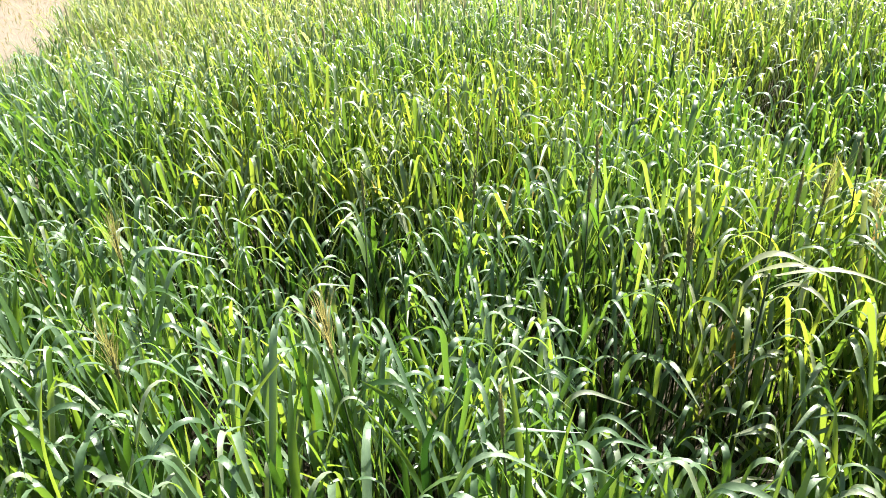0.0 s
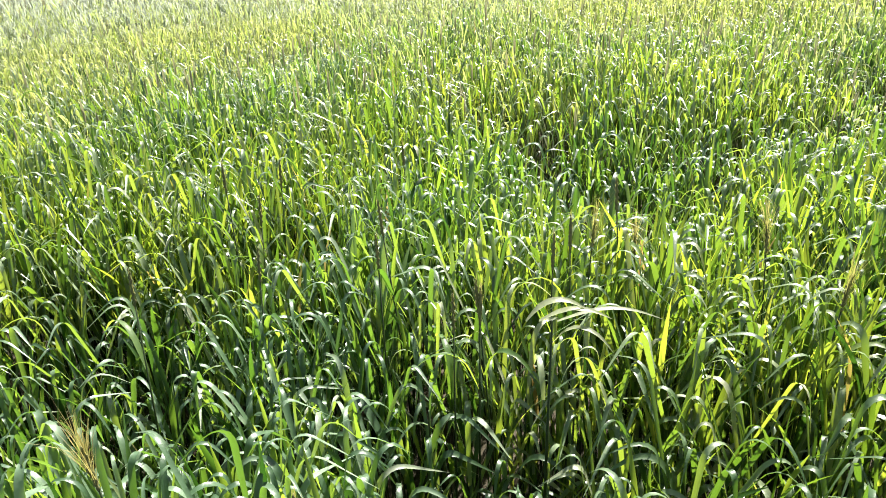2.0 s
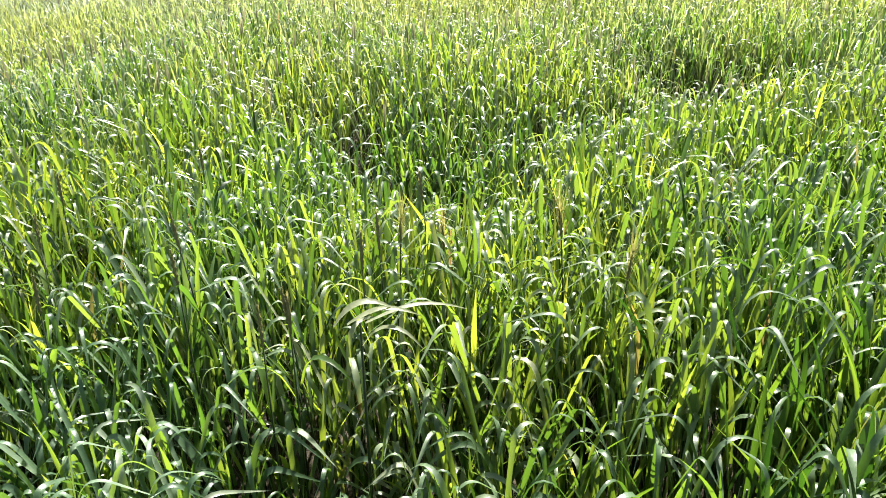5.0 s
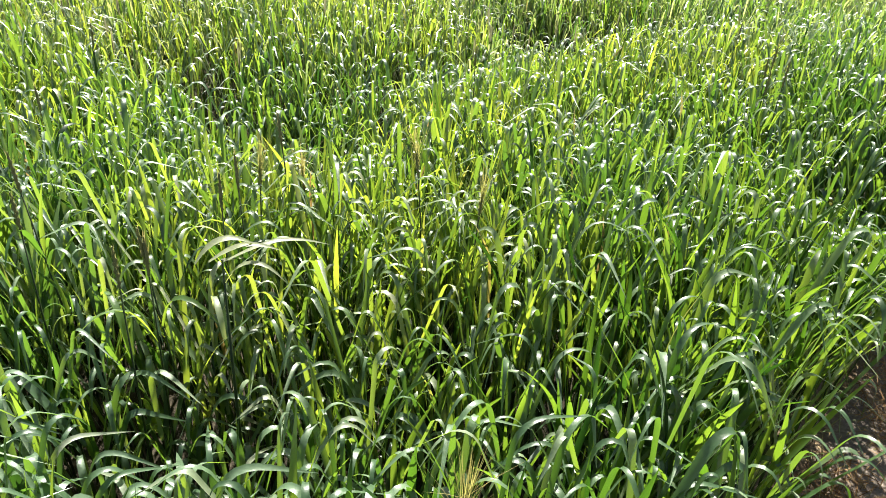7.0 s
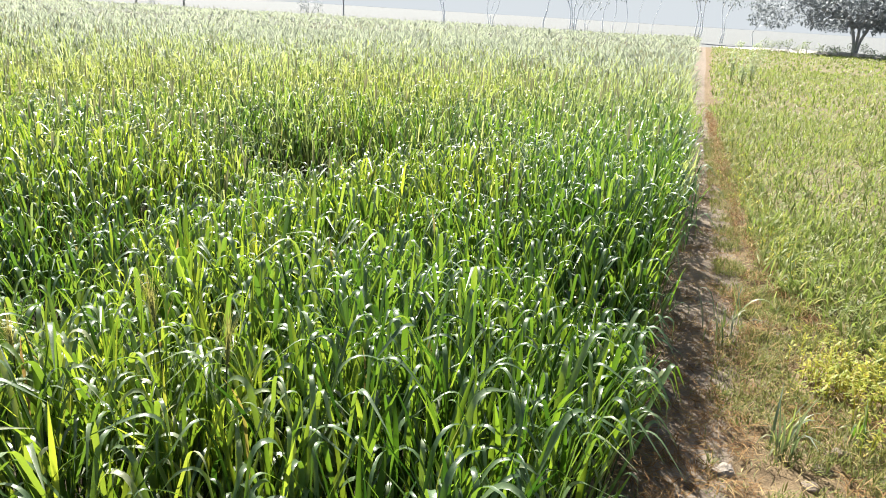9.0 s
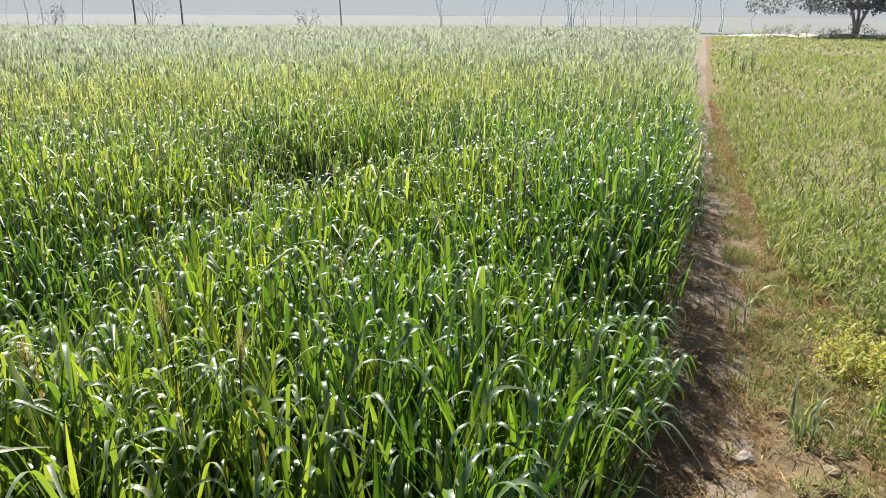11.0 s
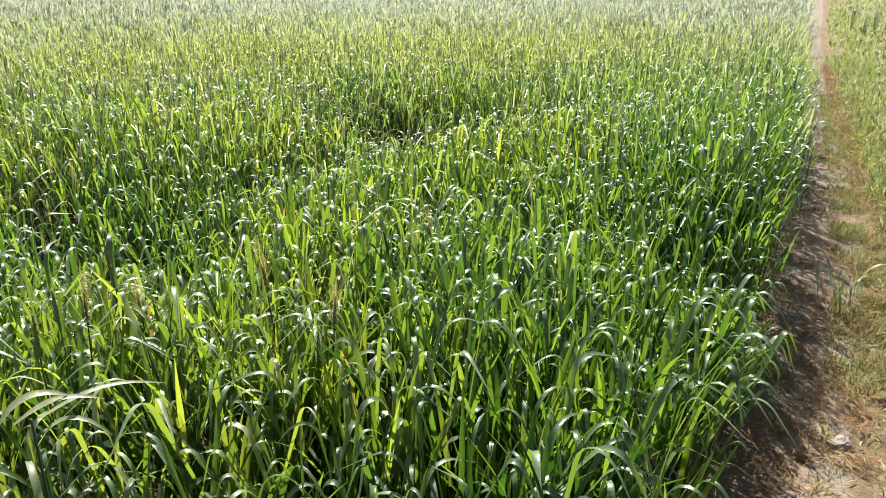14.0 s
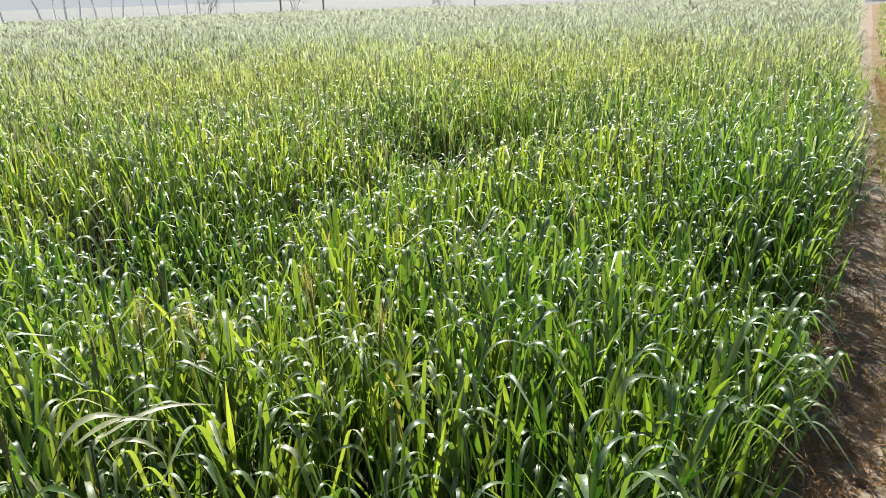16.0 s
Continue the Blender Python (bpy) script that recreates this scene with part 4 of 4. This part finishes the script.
def weed(seed):
    r = random.Random(seed)
    root = part("weed", tube(bmesh.new(), [(0, 0, -0.01), (0.004, 0.002, 0.05), (0.0, 0.006, 0.10)], [0.0025, 0.002, 0.001], 5), weed_leaf_one, None)
    tagged(root, "low yellow-green broad-leaved weed beside the path", "weed", "weeds beside the path")
    for k in range(12):
        one_blade("leaf", (r.gauss(0, 0.012), r.gauss(0, 0.012), r.uniform(0.02, 0.11)), r.uniform(-3.14, 3.14), r.uniform(0.1, 1.0), r.uniform(0.2, 1.1), 0.2, r.uniform(0.016, 0.036), r.uniform(0.006, 0.011), weed_leaf_one, root, K=3, fold=0.0, belly=0.5)
    return root


weed_leaf_one = leaf_material("weed_leaf_one", [(0.0, (0.16, 0.21, 0.04)), (0.6, (0.27, 0.29, 0.05)), (1.0, (0.40, 0.31, 0.08))], [(0.0, (0.5, 0.6, 0.05)), (1.0, (0.68, 0.58, 0.1))], gloss=0.4, rough=0.5, part_through=0.45, single=True, k=1.05)
weeds = [weed(400 + i) for i in range(4)]
for i, wd in enumerate(weeds):
    wd.matrix_basis = pose(0.80 + 0.05 * i, 2.7 + 0.06 * i, 0.0)
rw = random.Random(44)
for cx, cy, sx, sy, count in ((1.02, 2.95, 0.12, 0.22, 120), (0.84, 2.80, 0.07, 0.11, 36), (0.80, 4.8, 0.08, 0.45, 60), (0.66, 7.2, 0.08, 1.0, 50), (0.95, 2.35, 0.12, 0.1, 10)):
    for k in range(count):
        wx, wy = rw.gauss(cx, sx), rw.gauss(cy, sy)
        copy_thing(rw.choice(weeds), pose(wx, wy, height_at(wx, wy), rw.uniform(-8, 8), rw.uniform(-8, 8), rw.uniform(0, 360)))


# ---- distance ----
def leaf_clump_mesh(name, centres, radii, per, size, mat, seed):
    """Many small leaf blades round given crown centres."""
    r = np.random.default_rng(seed)
    pts = []
    for c, q in zip(centres, radii):
        d = r.normal(size=(per, 3))
        d /= np.linalg.norm(d, axis=1)[:, None]
        pts.append(np.array(c) + d * np.array(q) * (r.uniform(0.35, 1.0, per) ** 0.5)[:, None])
    p = np.concatenate(pts)
    n = len(p)
    return np_mesh(name, [blades(p, r.uniform(-3.1, 3.1, n), r.uniform(-1.2, 1.0, n), r.uniform(0, 0.8, n), np.full(n, 0.2), size * r.uniform(0.6, 1.3, n), size * r.uniform(0.45, 0.7, n), 2, 0.0, r.normal(0, 1, n), 0, 0.5)], [mat])


def at_bearing(az, d):
    return EYE_X + d * math.sin(radians(az)), EYE_Y + d * math.cos(radians(az))


def slim_tree(az, d, tall, rad, lean, fork, crown, label, seed):
    """A thin trunk that leans and forks, with limbs and sparse or full leaf clumps."""
    r = random.Random(seed)
    x, y = at_bearing(az, d)
    root = tagged(new("tree"), label, "tree", "misty trees past the field")
    root.location = (x, y, 0)
    sx, sy = math.cos(radians(az)), -math.sin(radians(az))
    tips = []
    for k in range(fork):
        spread = lean + (k - (fork - 1) / 2) * 0.16
        pts = []
        for i in range(7):
            f = i / 6
            off = spread * tall * f * (0.45 + 0.55 * f) + 0.30 * math.sin(f * 6.5 + seed * 1.7 + k) * min(1.0, 3 * f)
            pts.append((sx * off + (k * 0.18 if fork > 1 else 0) * sx, sy * off + 0.05 * math.sin(seed + 3 * f), -0.05 + tall * f))
        part("trunk", tube(bmesh.new(), pts, [0.5 * rad * (1 - 0.7 * i / 6) for i in range(7)], 8), bark_hazed, root)
        tips.append(pts[-1])
        for b in range(3):
            i = r.randint(3, 5)
            p = Vector(pts[i])
            side = r.choice((-1, 1)) * r.uniform(0.25, 0.7)
            q = p + Vector((sx * side * tall * 0.22, sy * side * tall * 0.22, tall * r.uniform(0.12, 0.25)))
            part("limb", tube(bmesh.new(), [p, p.lerp(q, 0.5) + Vector((0, 0, 0.1)), q], [rad * 0.4, rad * 0.28, rad * 0.1], 6), bark_hazed, root)
            tips.append(tuple(q))
    if crown:
        part("crown", leaf_clump_mesh("crown", tips, [(tall * 0.17,) * 3] * len(tips), int(150 * crown), 0.22, tree_leaf_hazed, seed), None, root, "sparse foliage in a haze-paled grey-green")
    return root


LEFT_ROW = ((-60.4, 60, 0.16, -0.35), (-58.1, 62, 0.17, -0.28), (-57.3, 66, 0.09, 0.06), (-56.7, 63, 0.18, -0.10), (-55.9, 64, 0.13, 0.18), (-54.7, 66, 0.16, 0.05), (-53.7, 74, 0.08, 0.12), (-53.1, 67, 0.13, 0.14), (-51.7, 76, 0.07, 0.0), (-50.6, 68, 0.13, -0.05),
            (-49.9, 69, 0.06, -0.04), (-48.7, 69, 0.12, -0.08), (-47.8, 72, 0.14, 0.12), (-46.6, 78, 0.08, 0.16), (-45.4, 70, 0.11, 0.04))
for i, (az, d, rad, lean) in enumerate(LEFT_ROW):
    slim_tree(az, d, 7.0 + (i * 37 % 5) * 0.6, rad, lean, 1, 0.7, "slender leaning tree trunk in pale morning mist", 30 + i)
for i, (az, d, tall, rad, lean, fork, crown, label) in enumerate((
        (-19.5, 70, 6.0, 0.13, 0.0, 2, 1.0, "forked slender tree with thin foliage in mist"), (-15.9, 84, 6.0, 0.10, 0.05, 3, 0.4, "bare branching young tree in mist"),
        (-11.7, 72, 6.0, 0.17, 0.0, 1, 3.0, "leafy round-crowned tree in pale mist"), (-9.7, 72, 6.5, 0.14, 0.04, 4, 0.9, "many-stemmed tree in pale mist"),
        (-8.6, 80, 5.0, 0.08, 0.12, 3, 0.3, "bare branching young tree in mist"), (-7.2, 84, 7.0, 0.12, 0.0, 1, 1.0, "slender tree trunk in pale mist"), (-6.5, 84, 7.0, 0.10, -0.06, 1, 1.0, "slender tree trunk in pale mist"),
        (-5.6, 90, 7.0, 0.09, 0.02, 1, 1.0, "slender tree trunk in pale mist"), (-4.6, 92, 7.0, 0.10, 0.08, 1, 1.0, "slender tree trunk in pale mist"), (-3.6, 94, 7.0, 0.08, 0.12, 1, 1.0, "slender tree trunk in pale mist"),
        (-0.5, 66, 6.5, 0.12, 0.0, 3, 0.9, "bare branching tree in pale mist"), (1.3, 70, 6.0, 0.11, 0.10, 2, 0.6, "bare branching young tree in mist"), (3.6, 64, 3.2, 0.08, 0.0, 1, 0.6, "thin young tree under a larger crown"))):
    slim_tree(az, d, tall, rad, lean, fork, crown, label, 60 + i)

for az, d, tall, lean in ((-42.0, 56, 4.2, 0.06), (-38.8, 55, 4.6, 0.03), (-27.2, 62, 3.0, 0.02)):
    x, y = at_bearing(az, d)
    root = part("pole", tube(bmesh.new(), [(lean * tall * f * math.cos(radians(az)) + 0.04 * math.sin(6 * f), 0, tall * f - 0.05) for f in (0, 0.2, 0.4, 0.6, 0.8, 1.0)], [0.07, 0.065, 0.06, 0.055, 0.05, 0.04], 8), bark_dark, None)
    root.location = (x, y, 0)
    tagged(root, "thin crooked wooden pole at the field's end", "pole", "poles at the field's end")


def bush(az, d, r0, tall, mat, label, seed):
    x, y = at_bearing(az, d)
    root = tagged(new("bush"), label, "bush")
    root.location = (x, y, 0)
    q = random.Random(seed)
    tips = []
    for k in range(5):
        a = q.uniform(0, 6.28)
        tip = (math.cos(a) * r0 * 0.6, math.sin(a) * r0 * 0.6, tall * q.uniform(0.6, 1.0))
        part("stem", tube(bmesh.new(), [(0, 0, -0.05), (tip[0] * 0.4, tip[1] * 0.4, tip[2] * 0.5), tip], [0.03, 0.022, 0.01], 5), bark_dark, root)
        tips.append(tip)
    part("foliage", leaf_clump_mesh("foliage", tips, [(r0 * 0.6, r0 * 0.6, tall * 0.35)] * 5, 55, 0.14, mat, seed), None, root)


bush(-29.7, 56, 0.9, 1.5, tree_leaf_hazed, "dark bush showing over the far end of the wheat", 1)
bush(-40.9, 66, 1.3, 3.0, tree_leaf_hazed, "pale bush in the mist past the field", 2)
bush(-47.2, 66, 1.0, 1.7, tree_leaf_hazed, "ragged bush past the field", 3)


def mango_tree():
    root = tagged(new("big_tree"), "broad dark evergreen tree with a low dense crown", "tree")
    root.location = (10.2, 57.2, 0)
    forks = (((0, 0, -0.1), (-0.1, 0, 0.8), (-0.35, 0.1, 1.7), (-1.2, 0.2, 3.2)), ((0.1, 0, -0.1), (0.2, 0, 0.9), (0.5, -0.1, 1.8), (1.6, 0.1, 3.4)), ((0.0, 0.1, 0.0), (0.1, 0.2, 1.0), (0.1, 0.5, 2.0), (0.2, 1.2, 3.8)))
    for f in forks:
        part("trunk", tube(bmesh.new(), f, [0.14, 0.11, 0.10, 0.07], 9), bark_dark, root)
    r = random.Random(77)
    for k in range(8):
        a = k * 0.8
        part("limb", tube(bmesh.new(), [(math.cos(a) * 0.4, math.sin(a) * 0.3, 1.9), (math.cos(a) * 2.2, math.sin(a) * 1.8, 2.9), (math.cos(a) * 4.6, math.sin(a) * 3.6, 3.4 + r.random())], [0.12, 0.08, 0.03], 6), bark_dark, root)
    cs, rs = [], []
    for k in range(130):
        a, d = r.uniform(0, 6.28), math.sqrt(r.random())
        h = r.random() ** 1.3
        w = math.sqrt(max(0.05, 1 - (h * 0.95) ** 2))
        cs.append((math.cos(a) * d * 6.8 * w, math.sin(a) * d * 5.2 * w, 2.25 + h * 5.0))
        q = r.uniform(0.8, 1.4)
        rs.append((q, q, q * 0.8))
    part("crown", leaf_clump_mesh("crown", cs, rs, 220, 0.23, mango_leaf_hazed, 9), None, root, "dense foliage coloured blue-grey as if through haze")


# greyed towards blue: the mist before this crown is part of the leaf colour
mango_leaf_hazed = leaf_material("mango_leaf_hazed", [(0.0, (0.17, 0.19, 0.205)), (1.0, (0.21, 0.23, 0.245))], [(0.0, (0.24, 0.265, 0.28)), (1.0, (0.28, 0.305, 0.32))], gloss=0.0, rough=0.9, part_through=0.7, k=1.05)
mango_tree()


def bund_and_shrubs():
    """A low earth bank with a ragged row of shrubs at the end of the low crop."""
    n = 90
    xs = np.linspace(1.2, 40, n)
    rise = np.clip((xs - 1.2) / 5, 0, 1) * 0.55 + 0.1
    prof = ((-0.9, -0.03), (-0.45, 0.22), (0.0, 0.34), (0.45, 0.24), (0.95, -0.03))
    V = np.array([[[x, 57.4 - 0.12 * x + 0.12 * math.sin(x * 1.3) + dy, dz * q + (0.05 * q * math.sin(x * 2.1 + dy * 3) if dz > 0 else 0)] for dy, dz in prof] for x, q in zip(xs, rise)])
    a = (np.arange(n - 1)[:, None] * 5 + np.arange(4)[None]).ravel()
    me = np_mesh("earth_bank", [(V, np.stack([a, a + 5, a + 6, a + 1], -1), 0)], [soil_bank_hazed])
    tagged(new("earth_bank", me), "low bare earth bank at the end of the crop", "bank", kind="structure")
    r = random.Random(31)
    for k in range(34):
        x = 3.0 + k * 0.62 + r.uniform(-0.3, 0.3)
        b = tagged(new("shrub"), "low ragged green shrub along the earth bank", "shrub", "shrubs along the bank")
        b.location = (x, 56.5 - 0.12 * x + r.uniform(-0.4, 0.4), 0.02)
        t = r.uniform(0.3, 0.75)
        tips = [(r.uniform(-0.25, 0.25), r.uniform(-0.2, 0.2), t * r.uniform(0.6, 1)) for _ in range(4)]
        for tip in tips[:2]:
            part("stem", tube(bmesh.new(), [(0, 0, -0.03), (tip[0] * 0.5, tip[1] * 0.5, tip[2] * 0.5), tip], [0.015, 0.012, 0.006], 5), bark_dark, b)
        part("foliage", leaf_clump_mesh("foliage", tips, [(0.3, 0.25, t * 0.5)] * 4, 32, 0.10, shrub_leaf, 200 + k), None, b)


bund_and_shrubs()


def tall_weed(x, y, tall, seed):
    r = random.Random(seed)
    root = tagged(new("tall_weed"), "spindly upright weed standing above the low crop", "weed", "tall weeds in the low crop")
    root.location = (x, y, 0)
    pts = []
    for k in range(4):
        tip = (r.uniform(-0.25, 0.25), r.uniform(-0.15, 0.15), tall * r.uniform(0.65, 1.0))
        mid = (tip[0] * 0.35, tip[1] * 0.35, tip[2] * 0.5)
        part("stem", tube(bmesh.new(), [(0, 0, -0.03), mid, tip], [0.010, 0.007, 0.003], 5), shrub_leaf, root)
        pts += [tip, mid, tuple((a + b) / 2 for a, b in zip(tip, mid))]
    part("foliage", leaf_clump_mesh("foliage", pts, [(0.09, 0.09, 0.12)] * len(pts), 14, 0.06, shrub_leaf, seed), None, root)


for i, (x, y, t) in enumerate(((1.0, 21.0, 1.0), (1.55, 21.6, 0.85), (1.25, 20.2, 0.7), (2.2, 30.0, 0.9))):
    tall_weed(x, y, t, 300 + i)


# ---- the far backdrop: a glowing sheet for woods lost in mist ----
def far_woods():
    m, nt, p, out = blank("far_mist_glow")
    # self-lit: the brightness of the mist is this sheet's own emission
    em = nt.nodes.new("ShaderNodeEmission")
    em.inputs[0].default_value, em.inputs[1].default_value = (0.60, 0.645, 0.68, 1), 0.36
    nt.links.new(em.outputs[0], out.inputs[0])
    n = 720
    az = np.linspace(-75, 36, n)
    d = 700.0
    crowns = np.abs(smooth_noise(az, az * 0, 0.9, 62)) * 5 + np.abs(smooth_noise(az, az * 0, 0.33, 64)) * 2.5
    mass = np.interp(az, [-75, -48, -38, -29, -18, -15.5, -12.5, -11, 3, 5, 36], [2, 3, 6, 14, 16, 4, 4, 16, 19, 15, 15])
    top = 2.7 * (mass + crowns)
    x, y = d * np.sin(np.radians(az)), d * np.cos(np.radians(az))
    V = np.stack([np.stack([x, y, np.full(n, -1.0)], -1), np.stack([x, y, np.maximum(top, -0.5)], -1)], 1)
    a = np.arange(n - 1) * 2
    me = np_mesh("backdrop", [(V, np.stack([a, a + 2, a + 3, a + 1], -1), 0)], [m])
    tagged(new("backdrop", me), "glowing backdrop sheet for distant woods lost in pale mist", "backdrop", kind="structure")


far_woods()
